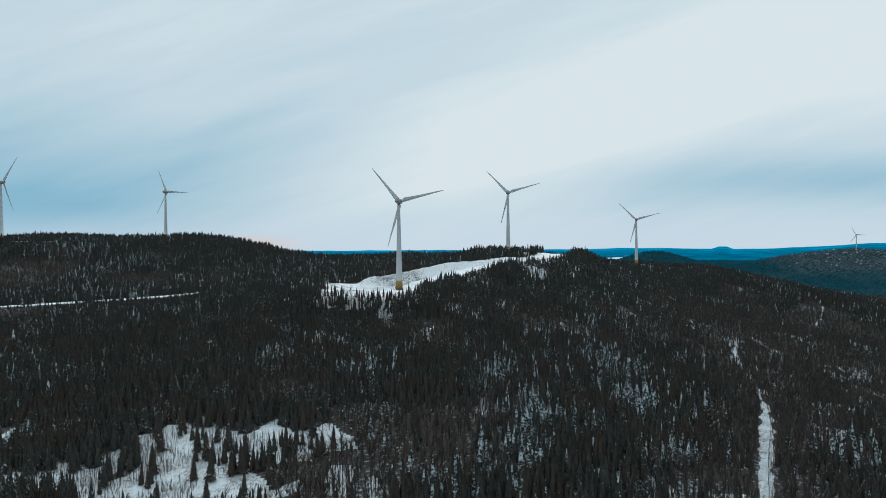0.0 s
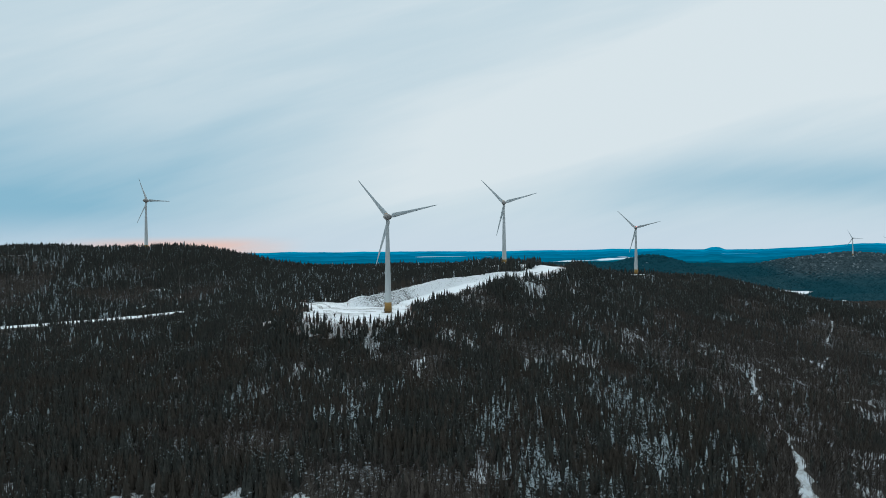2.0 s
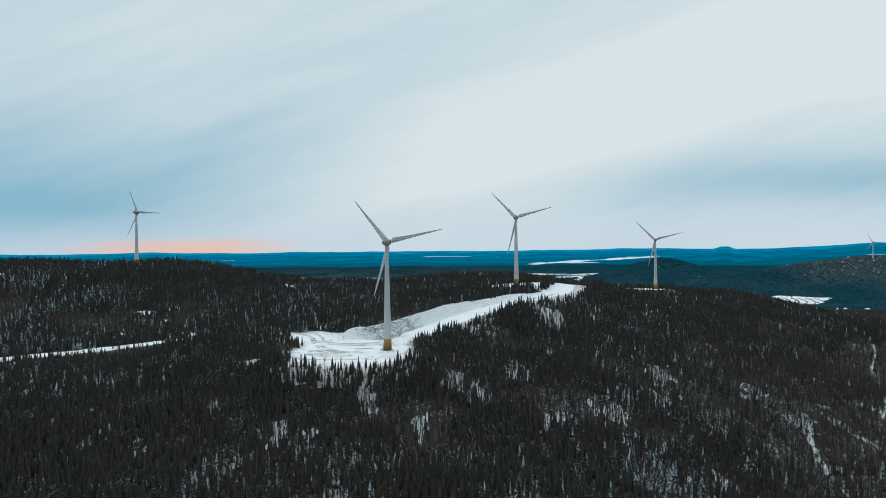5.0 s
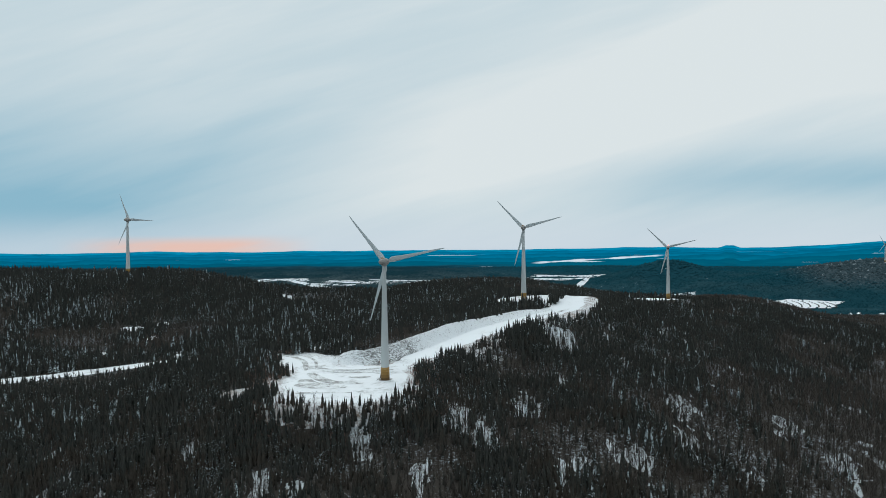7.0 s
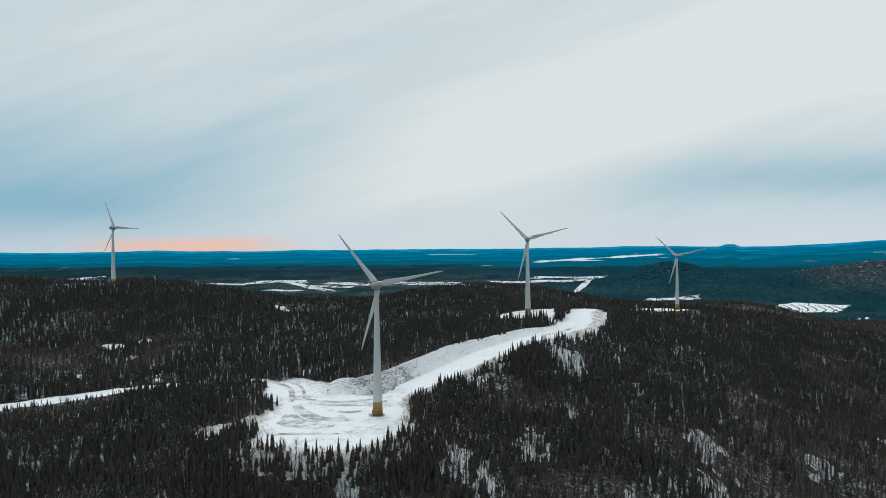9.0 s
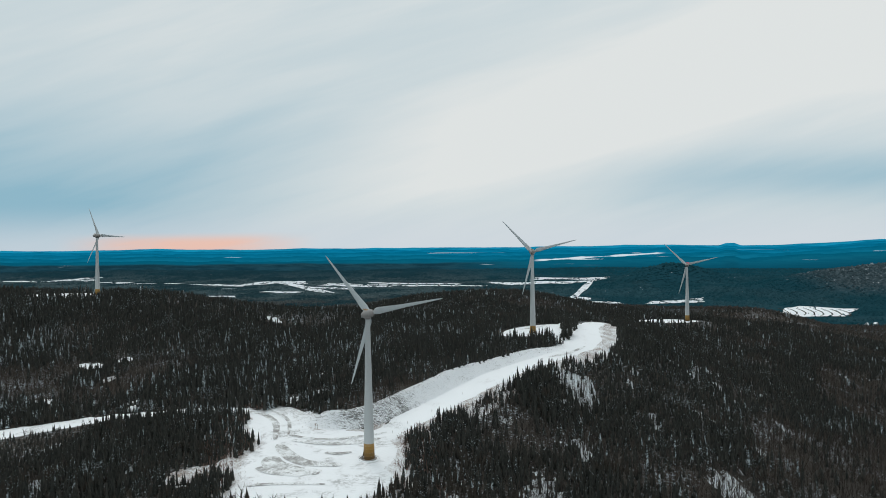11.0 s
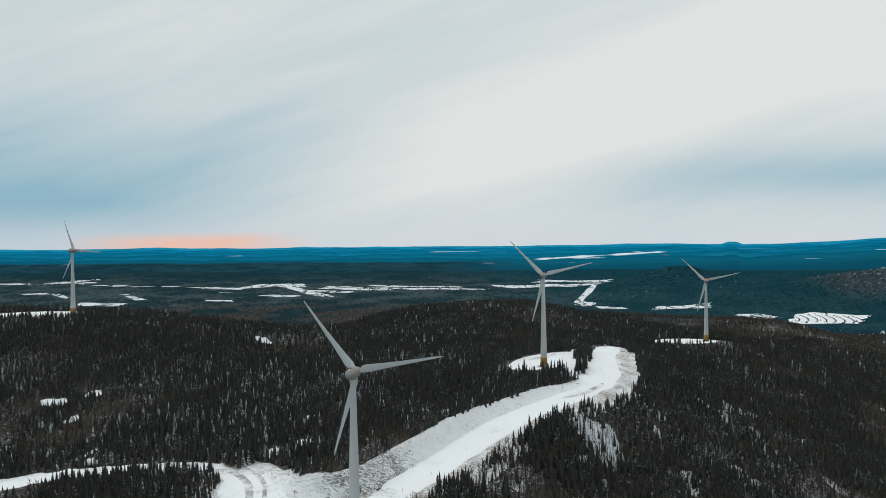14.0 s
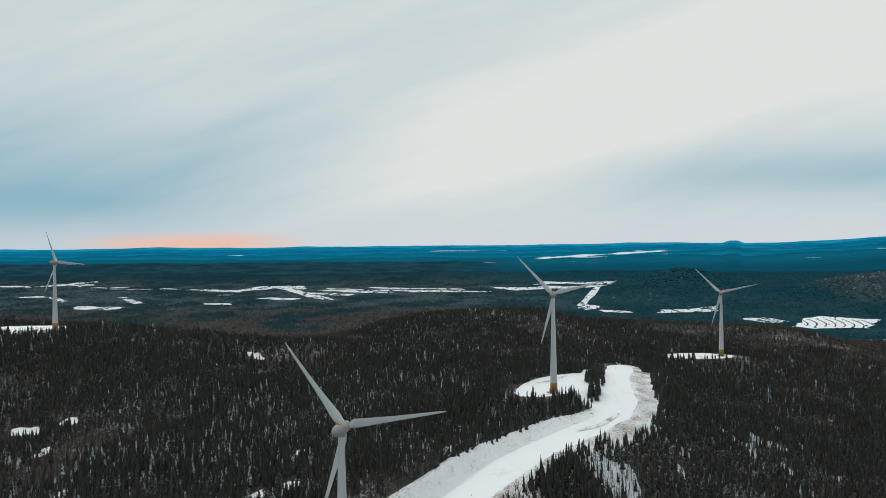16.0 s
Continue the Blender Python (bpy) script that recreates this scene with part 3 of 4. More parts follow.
def in_track(x, y):
    d, side, level, half, run = along(TRACK, x, y)
    return d - half + 7 * (vnoise(x, y, 9, 22) - 0.5) < 0


def in_forest_road(x, y):
    d, side, level, half, run = along(FOREST_ROAD, x, y)
    return d - half + 3.0 * (vnoise(x, y, 6, 23) - 0.5) < 0


def near_road(x, y, out):
    d, side, level, half, run = along(ROAD, x, y)
    return d - half < out


ISLAND = np.array([(120, 838, 0, 5), (126, 866, 0, 6), (134, 895, 0, 8), (147, 940, 0, 8)])


def in_island(x, y):
    d, side, level, half, run = along(ISLAND, x, y)
    return d < half


WEST_SLOPE = np.array([(-112, 566, 0, 9), (-132, 577, 0, 9), (-148, 580, 0, 7)])
CLEARINGS = [  # x, y, radii of snowy openings in the woods
    (-98, 228, 32, 28), (-74, 264, 29, 24), (-118, 270, 24, 26), (-100, 248, 26, 24), (-155, 238, 18, 12), (-176, 228, 10, 14), (-84, 222, 26, 18), (-205, 286, 9, 9), (-134, 258, 10, 8), (-28, 1262, 24, 16), (-24, 1240, 20, 14), (-100, 722, 8, 7), 
    (-357, 842, 13, 9), (-332, 862, 8, 8), (-320, 807, 5, 9), (-29, 1302, 30, 12), (-272, 1036, 6, 9), (-108, 775, 4, 6),
    (-252, 1119, 14, 8), (-340, 750, 12, 6), (-260, 737, 6, 7), (-120, 713, 7, 8)]


def in_clearing(x, y, grow=1.0):
    m = np.zeros(np.shape(x), bool)
    for cx, cy, ra, rb in CLEARINGS:
        m |= np.hypot((x - cx) / ra, (y - cy) / rb) + 0.7 * (vnoise(x, y, 9, 31) - 0.5) < grow
    return m


def on_first_pad(x, y):
    return (x + 0.6 * (y - 640) < -28 + 5 * (vnoise(x, y, 12, 24) - 0.5)) & (y < 705)


drape("snow_road", lambda x, y: (in_road(x, y) | in_pads(x, y) | (along(ISLAND, x, y)[0] < 15) | (near_road(x, y, 12) & (along(ROAD, x, y)[4] > 0.12) & (along(ROAD, x, y)[4] < 0.85) & (along(ROAD, x, y)[1] > 0))) & (x < 260) & (x > -200) & ~on_first_pad(x + 4, y), (-60, 560, 260, 1060), 1.25, snow_mat, 0.22,
      "ploughed white snow road climbing along the ridge", "snow road")
drape("snow_pad", lambda x, y: (in_road(x, y) | in_pads(x, y)) & on_first_pad(x - 4, y), (-200, 480, 20, 710), 1.5, trodden_mat, 0.25,
      "turbine pad of trodden snow streaked with grey gravel", "snow pad")
drape("snow_clearing", lambda x, y: in_clearing(x, y, 1.05), (-205, 190, -30, 330), 2.0, gap_mat, 0.2, "snowy clearing with saplings in the woods", "clearing")
drape("snow_clearing", lambda x, y: in_clearing(x, y, 0.9), (-480, 690, 0, 1300), 2.5, snow_mat, 0.2, "small snowy opening in the woods", "clearing")
drape("snow_pad", lambda x, y: in_pads(x, y), (255, 1100, 400, 1200), 2.5, snow_mat, 0.22, "white snowy turbine pad on the wooded ridge", "snow pad")
drape("snow_pad", lambda x, y: in_pads(x, y), (-720, 820, -420, 1130), 3.0, snow_mat, 0.22, "white snowy turbine pad on the hilltop", "snow pad")
drape("snow_track", in_track, (-440, 590, -90, 730), 1.25, trodden_mat, 0.3, "narrow snow-covered track joining the turbine pad", "snow track")
drape("forest_road", in_forest_road, (80, 180, 560, 900), 0.9, gap_mat, 0.3, "overgrown snow-covered forest road between bare trees", "forest road")
drape("verge", lambda x, y: near_road(x, y, 24) & ((along(ROAD, x, y)[1] < 0) | near_road(x, y, -3)) & (along(ROAD, x, y)[4] > 0.1),
      (-60, 600, 260, 1060), 2.5, verge_mat, 0.12, "verge of brown dry grass poking through the snow", "verge")
drape("verge", lambda x, y: (first_reach(x, y) < np.where(y < 550, 14, 17)) & ((along(BANK, x, y)[1] < 0) | in_pads(x, y)),
      (-190, 460, 20, 710), 2.0, verge_mat, 0.12, "sloping pad edge of dry grass and thin snow", "verge")


drape("verge", lambda x, y: (along(WEST_SLOPE, x, y)[0] < 13) & (first_reach(x, y) > 8), (-175, 545, -95, 605), 2.0, verge_mat, 0.25, "grassy slope under thin snow below the pad", "verge")


def build_bank():
    """The blasted rock bank above the road, broken by steps and ribs."""
    n, m = 420, 26
    run = np.linspace(0.0, 0.99, n)
    k = run * (len(BANK) - 1)
    i = np.minimum(k.astype(int), len(BANK) - 2)
    f = (k - i)[:, None]
    c = BANK[i] * (1 - f) + BANK[i + 1] * f
    way = BANK[i + 1, :2] - BANK[i, :2]
    for _ in range(40):
        way[1:-1] = (way[:-2] + way[1:-1] * 2 + way[2:]) / 4
    way = way / np.linalg.norm(way, axis=1)[:, None]
    left = np.stack([-way[:, 1], way[:, 0]], 1)
    w = np.linspace(-0.6, 17, m)
    X = c[:, None, 0] + left[:, None, 0] * (c[:, None, 3] + w[None, :])
    Y = c[:, None, 1] + left[:, None, 1] * (c[:, None, 3] + w[None, :])
    Z = land(X, Y)
    ribs = vnoise(run[:, None] * 300 + w[None, :] * 0.8, w[None, :] * 0.3 + 0 * run[:, None], 1.5, 41) - 0.5
    lumps = 0.6 * vnoise(X, Y, 5.5, 42) + 0.4 * vnoise(X, Y, 2.0, 43) - 0.5
    fade = ramp(w, 0, 3)[None, :] * (1 - 0.8 * ramp(w, 13, 17))[None, :] * ramp(run, 0.03, 0.12)[:, None]
    rocky = (0.5 + 0.8 * np.exp(-((run - 0.36) / 0.14) ** 2))[:, None]
    Z = Z + 0.12 + fade * (0.35 + rocky * (0.8 * (ribs + 0.5) + 1.4 * (lumps + 0.5)))
    V = np.stack([X, Y, Z], 2).reshape(-1, 3)
    j = (np.arange(n - 1)[:, None] * m + np.arange(m - 1)[None, :]).ravel()
    F = np.stack([j, j + m, j + m + 1, j + 1], 1)
    ob = link_mesh("rock_bank", V, F, rock_mat)
    tagged(ob, "blasted grey rock bank streaked with snow beside the road", "rock bank", kind="structure")


build_bank()


def strip(name, pts, width, mat, lift, label, category):
    """A curved band laid on the ground through pts."""
    p = np.array(pts, float)
    t = np.linspace(0, len(p) - 1, 14 * len(p))
    i = np.clip(t.astype(int), 0, len(p) - 2)
    f = t - i
    get = lambda j: p[np.clip(j, 0, len(p) - 1)]
    f = f[:, None]
    q = 0.5 * (2 * get(i) + (get(i + 1) - get(i - 1)) * f + (2 * get(i - 1) - 5 * get(i) + 4 * get(i + 1) - get(i + 2)) * f ** 2
               + (3 * get(i) - get(i - 1) - 3 * get(i + 1) + get(i + 2)) * f ** 3)
    way = np.gradient(q, axis=0)
    way /= np.linalg.norm(way, axis=1)[:, None]
    n = np.stack([-way[:, 1], way[:, 0]], 1)
    taper = (np.clip(np.sin(np.linspace(0.05, math.pi - 0.05, len(q))), 0, 1) ** 0.35)[:, None]
    cols = 7
    rows = []
    for c in range(cols):
        s = (c / (cols - 1) - 0.5) * width * taper + 0.5 * (vnoise(q[:, 0] + c * 9, q[:, 1], 4, 51)[:, None] - 0.5)
        rows.append(q + n * s)
    P = np.stack(rows, 1)
    Z = land(P[..., 0], P[..., 1]) + lift
    V = np.concatenate([P, Z[..., None]], 2).reshape(-1, 3)
    j = (np.arange(len(q) - 1)[:, None] * cols + np.arange(cols - 1)[None, :]).ravel()
    ob = link_mesh(name, V, np.stack([j, j + cols, j + cols + 1, j + 1], 1), mat, smooth=True)
    return tagged(ob, label, category, kind="structure")


for i, (pts, w) in enumerate((
        ([(-153, 685), (-134, 677), (-117, 653), (-107, 617)], 5.0), ([(-148, 692), (-128, 684), (-110, 660), (-101, 628)], 3.0),
        ([(-102, 608), (-92, 590), (-78, 575), (-56, 571)], 9), ([(-100, 586), (-96, 574), (-84, 564), (-66, 560)], 13), ([(-103, 568), (-92, 561), (-74, 556)], 7),
        ([(-100, 626), (-78, 617), (-57, 621), (-37, 630)], 4), ([(-96, 616), (-74, 609), (-56, 610), (-40, 618)], 7), ([(-70, 592), (-62, 590), (-54, 592)], 4),
        ([(-102, 541), (-86, 544), (-60, 543)], 3), ([(93, 775), (112, 784), (132, 806)], 5), ([(80, 888), (96, 900), (112, 918)], 5))):
    strip("wheel_track", pts, w, track_mat, 0.37 + 0.012 * i, "grey gravel scraped bare by wheels in snow", "wheel track")


# ---- wind turbines ----
HUB, BLADE = 84.0, 44.2


def ring_loft(bm, rings, cap=True):
    """Skin a list of rings (each a list of points)."""
    vs = [[bm.verts.new(p) for p in r] for r in rings]
    n = len(vs[0])
    for a, b in zip(vs, vs[1:]):
        for i in range(n):
            bm.faces.new((a[i], a[(i + 1) % n], b[(i + 1) % n], b[i]))
    if cap:
        bm.faces.new(vs[0][::-1])
        bm.faces.new(vs[-1])
    return vs


def circle(r, z, n=32):
    return [(r * math.cos(2 * math.pi * i / n), r * math.sin(2 * math.pi * i / n), z) for i in range(n)]


def tower_radius(z):
    return 3.25 - 1.95 * (z / (HUB - 2.6)) ** 0.92


def box(bm, x0, y0, z0, x1, y1, z1):
    m = Matrix.Translation(((x0 + x1) / 2, (y0 + y1) / 2, (z0 + z1) / 2)) @ Matrix.Diagonal((x1 - x0, y1 - y0, z1 - z0, 1))
    bmesh.ops.create_cube(bm, size=1, matrix=m)


def blade_mesh():
    """A blade along +z from the hub's centre: round root, wide shoulder, slim bent tip."""
    bm = bmesh.new()
    rings = []
    for t, chord, thick, twist in ((0.030, 1.9, 1.9, 0), (0.055, 2.1, 1.85, 14), (0.075, 3.3, 1.5, 18), (0.11, 4.1, 1.25, 17), (0.17, 3.9, 1.0, 14), (0.25, 3.35, 0.8, 11),
                                   (0.36, 2.75, 0.6, 8), (0.48, 2.25, 0.46, 6), (0.60, 1.85, 0.36, 4), (0.72, 1.5, 0.28, 3), (0.83, 1.2, 0.22, 2), (0.92, 0.9, 0.16, 1), (0.975, 0.55, 0.10, 0), (1.0, 0.2, 0.05, 0)):
        z = t * (BLADE + 1)
        tw = radians(twist)
        lean = 1.6 * t ** 2.2
        ring = []
        for i in range(14):
            g = 2 * math.pi * i / 14
            cx = math.cos(g)
            px = chord * (0.5 * cx - (0.16 if t > 0.06 else 0.0))
            py = thick * 0.5 * math.sin(g) * (1.0 if t < 0.06 else (0.35 + 0.65 * (0.5 + 0.5 * cx)))
            ring.append((px * math.cos(tw) - py * math.sin(tw), px * math.sin(tw) + py * math.cos(tw) + lean, z))
        rings.append(ring)
    ring_loft(bm, rings)
    return bm


def build_turbine(pos, yaw, phase, label, beacon=False):
    """Tower, egg-shaped nacelle with its tail towards -y, rotor on the +y side, turned by yaw degrees."""
    t = new("wind_turbine")
    t.matrix_world = Matrix.Translation(pos)
    tagged(t, label, "wind turbine", group="wind farm turbines")
    # footing
    bm = bmesh.new()
    ring_loft(bm, [circle(4.6, -0.6, 40), circle(4.6, 0.28, 40), circle(4.3, 0.42, 40), circle(3.6, 0.42, 40)])
    part("foundation", bm, concrete_mat, t, "round concrete footing ring", smooth=False)
    bm = bmesh.new()
    ring_loft(bm, [circle(6.4, 0.1, 40), circle(6.4, 0.5, 40), circle(5.9, 0.62, 40), circle(5.5, 0.45, 40), circle(5.5, 0.1, 40)], cap=False)
    part("footing_kerb", bm, snow_mat, t, "snowed-in kerb round the footing")
    zs = [0.4, 2.2, 4.2, 6.2, 8.0, 9.4]
    for i, m in enumerate(OCHRES):
        bm = bmesh.new()
        g = 0.012
        ring_loft(bm, [circle(tower_radius(zs[i]) + 0.012, zs[i] + g), circle(tower_radius(zs[i + 1]) + 0.012, zs[i + 1] - g)], cap=False)
        part("tower_band", bm, m, t, "ochre yellow painted tower band")
    secs = [0.4, 9.4, 26, 42, 60, HUB - 2.6]
    for a, b in zip(secs, secs[1:]):
        bm = bmesh.new()
        hs = np.linspace(a, b, 5)
        rings = [circle(tower_radius(h), h) for h in hs]
        ring_loft(bm, rings, cap=False)
        part("tower_section", bm, tower_mat, t, "tapered pale grey tower section")
    bm = bmesh.new()
    box(bm, -3.55, -0.55, 1.6, -2.95, 0.55, 3.9)
    bmesh.ops.bevel(bm, geom=bm.edges[:], offset=0.08, segments=2, affect="EDGES")
    part("tower_door", bm, dark_mat, t, "dark steel entrance door")
    bm = bmesh.new()
    for i in range(6):
        box(bm, -6.0 + 0.4 * i, -0.7, 0.3 + 0.2 * i, -5.6 + 0.4 * i, 0.7, 0.4 + 0.2 * i)
    for s in (-0.72, 0.66):
        box(bm, -6.0, s, 0.3, -5.94, s + 0.06, 1.5)
        box(bm, -3.8, s, 0.3, -3.74, s + 0.06, 2.6)
        box(bm, -6.0, s, 1.45, -3.74, s + 0.06, 1.51)
    part("door_steps", bm, dark_mat, t, "dark metal steps and rail", smooth=False)
    # nacelle
    turn = Matrix.Rotation(radians(yaw), 4, "Z")
    me = bpy.data.meshes.new("nacelle")
    bm = bmesh.new()
    rings = []
    for y, r in ((-6.3, 0.25), (-6.1, 0.85), (-5.5, 1.45), (-4.5, 2.0), (-3.2, 2.4), (-1.6, 2.65), (0.2, 2.7), (1.6, 2.55), (2.3, 2.45)):
        rings.append([(r * math.cos(2 * math.pi * i / 32), y, 0.96 * r * math.sin(2 * math.pi * i / 32)) for i in range(32)])
    ring_loft(bm, rings)
    ring_loft(bm, [circle(1.75, -3.0), circle(1.75, -2.0)])
    bmesh.ops.recalc_face_normals(bm, faces=bm.faces)
    bm.to_mesh(me)
    bm.free()
    me.materials.append(nacelle_mat)
    me.polygons.foreach_set("use_smooth", np.ones(len(me.polygons), dtype=bool))
    head = new("nacelle", me)
    head.parent = t
    tagged(head, "egg-shaped grey-beige nacelle shell")
    head.matrix_local = Matrix.Translation((0, 0, HUB)) @ turn
    bm = bmesh.new()
    box(bm, -0.9, -2.6, 2.35, 0.9, -2.3, 2.75)
    box(bm, -1.7, -2.5, 2.75, 1.7, -2.36, 2.9)
    for s in (-1.5, 0.0, 1.4):
        box(bm, s, -2.5, 2.4, s + 0.12, -2.38, 3.5)
    part("weather_mast", bm, orange_mat, head, "orange bracket with wind sensors", smooth=False)
    bm = bmesh.new()
    ring_loft(bm, [[(2.48 * math.cos(2 * math.pi * i / 32), y, 2.38 * math.sin(2 * math.pi * i / 32)) for i in range(32)] for y in (0.9, 1.05)], cap=False)
    part("shell_seam", bm, dark_mat, head, "dark joint between nacelle shells")
    if beacon:
        for s in (-1.2, 1.2):
            bm = bmesh.new()
            bmesh.ops.create_icosphere(bm, subdivisions=2, radius=0.42, matrix=Matrix.Translation((s, -2.4, 3.0)))
            part("beacon", bm, beacon_mat, head, "red aircraft warning light")
    # rotor
    me = bpy.data.meshes.new("rotor_hub")
    bm = bmesh.new()
    rings = []
    for y, r in ((2.36, 2.3), (2.6, 2.42), (3.6, 2.4), (4.8, 2.1), (5.8, 1.5), (6.4, 0.8), (6.6, 0.2)):
        rings.append([(r * math.cos(2 * math.pi * i / 32), y - 3.7, r * math.sin(2 * math.pi * i / 32)) for i in range(32)])
    ring_loft(bm, rings)
    bmesh.ops.recalc_face_normals(bm, faces=bm.faces)
    bm.to_mesh(me)
    bm.free()
    me.materials.append(nacelle_mat)
    me.polygons.foreach_set("use_smooth", np.ones(len(me.polygons), dtype=bool))
    hub = new("rotor_hub", me)
    hub.parent = t
    tagged(hub, "rounded grey rotor hub")
    hub.matrix_local = Matrix.Translation((0, 0, HUB)) @ turn @ Matrix.Translation((0, 3.7, 0)) @ Matrix.Rotation(radians(phase), 4, "Y")
    for i in range(3):
        b = part("blade", blade_mesh(), blade_mat, hub, "long pale tapering rotor blade")
        b.matrix_local = Matrix.Rotation(radians(120 * i), 4, "Y")
    return t


SITES = [((-42.2, 581.1, -41.4), 78, "tall pale wind turbine with ochre base on a snowy pad", False),
         ((89.1, 851.8, -10.4), 75, "pale wind turbine with ochre base on the upper pad", False),
         ((359.0, 1149.1, -36.4), 75, "pale wind turbine with red beacons on a wooded ridge", True),
         ((-488.7, 1084.0, 14.3), 93, "pale wind turbine with ochre base on a wooded hilltop", False),
         ((-622.0, 866.0, 9.7), 37, "pale wind turbine on a wooded hilltop clearing", False)]
for pos, phase, label, beacon in SITES:
    build_turbine(pos, -19, phase, label, beacon)
for x, y, phase in ((1990, 2975, 93), (2290, 3130, 60)):
    build_turbine((x, y, ground_z(x, y)), -19, phase, "small far wind turbine on the snowy mountain", False)


# ---- farmland in the valley ----
def farm_field(x, y, w, d, turn, seed, label="flat white snow-covered farm field in the valley"):
    n, m = 26, 14
    u, v = np.meshgrid(np.linspace(-1, 1, n), np.linspace(-1, 1, m))
    c, s = math.cos(turn), math.sin(turn)
    ex = u * w / 2 * (1 + 0.10 * (vnoise(v * 3 + seed, 0 * v, 0.9, seed) - 0.5) * 2) + 0.25 * v * d * (1 if seed % 2 else -1)
    ey = v * d / 2 * (1 + 0.30 * (vnoise(u * 3 + seed, 0 * u, 1.1, seed + 9) - 0.5) * 2)
    X, Y = x + ex * c - ey * s, y + ex * s + ey * c
    Z = wild(X, Y) + 2.0
    V = np.stack([X, Y, Z], 2).reshape(-1, 3)
    i = (np.arange(m - 1)[:, None] * n + np.arange(n - 1)[None, :]).ravel()
    ob = link_mesh("snow_field", V, np.stack([i, i + 1, i + n + 1, i + n], 1), snow_mat if (x > 900 and y < 2600) else field_mat, smooth=True)
    return tagged(ob, label, "snow field", group="valley fields", kind="structure")


FIELDS = [(590, 4000, 600, 210, 0.0), (800, 4330, 480, 150, 0.05), (735, 3580, 1000, 38, 1.25), (600, 3040, 150, 70, 1.1), (680, 2905, 120, 60, -0.3),
          (-1180, 4120, 200, 260, 0.2), (-990, 4140, 170, 240, -0.2), (-850, 3790, 760, 70, -1.0), (-720, 3740, 380, 70, -0.4), (-560, 3850, 420, 90, -0.35), (-640, 3990, 260, 60, -0.3), (-300, 3900, 330, 110, -0.45), (-330, 4070, 380, 80, -0.3), (-60, 3820, 260, 80, -0.3), (-40, 3990, 220, 60, -0.2), (110, 3800, 200, 60, 0),
          (-1370, 3970, 280, 120, -0.3), (-2100, 4080, 200, 60, 0.1), (-2820, 4230, 210, 110, 0), (-2560, 4330, 190, 180, 0.1), (-2400, 4290, 150, 70, 0.1), (-2640, 4130, 60, 60, 0.1), (-2420, 4450, 60, 40, 0),
          (-1950, 4020, 260, 30, 0.05), (-1720, 4060, 120, 40, 0), (-1560, 4010, 90, 40, 0), (-2230, 3560, 120, 60, 0.4), (-1250, 3700, 70, 40, 0),
         
          (-1650, 3165, 250, 90, -0.2), (-1640, 3440, 330, 45, -0.85), (-1130, 3275, 130, 50, 0), (-900, 3510, 190, 90, -0.4), (-2040, 3480, 40, 220, 0.3),
          (980, 2900, 230, 90, 0.0), (1165, 2640, 100, 90, 0.1), (1375, 2555, 235, 180, -0.25), (1140, 2230, 80, 36, 0.1), (1270, 2180, 60, 20, 0.1), (1350, 2200, 36, 20, 0)]
for i, (x, y, w, d, turn) in enumerate(FIELDS):
    farm_field(x, y, w, d, turn, 60 + i)


def hedge(x, y, length, turn, bend):
    """A curved row of low dark trees across a field."""
    n = 70
    rng = np.random.RandomState(int(abs(x * 7 + y)) % 9999)
    s = np.linspace(-0.5, 0.5, n)
    px, py = s * length, bend * (s * s * 4 - 0.5) + rng.normal(0, 1.2, n)
    c, sn = math.cos(turn), math.sin(turn)
    X, Y = x + px * c - py * sn, y + px * sn + py * c
    Z = wild(X, Y) + 1
    V, F = [], []
    for i in range(n):
        r, h = rng.uniform(1.5, 3), rng.uniform(2, 4)
        b = len(V)
        for j in range(5):
            V.append((X[i] + r * math.cos(j * 1.257), Y[i] + r * math.sin(j * 1.257), Z[i]))
        V.append((X[i], Y[i], Z[i] + h))
        F += [(b + j, b + (j + 1) % 5, b + 5) for j in range(5)]
    ob = link_mesh("hedgerow", V, F, spruce_mat)
    tagged(ob, "dark curved hedgerow across a snowy field", "hedgerow", group="field hedgerows", kind="stuff")


for i in range(8):
    hedge(1278 + 28 * i, 2582 - 8 * i, 130, 1.25, 18)


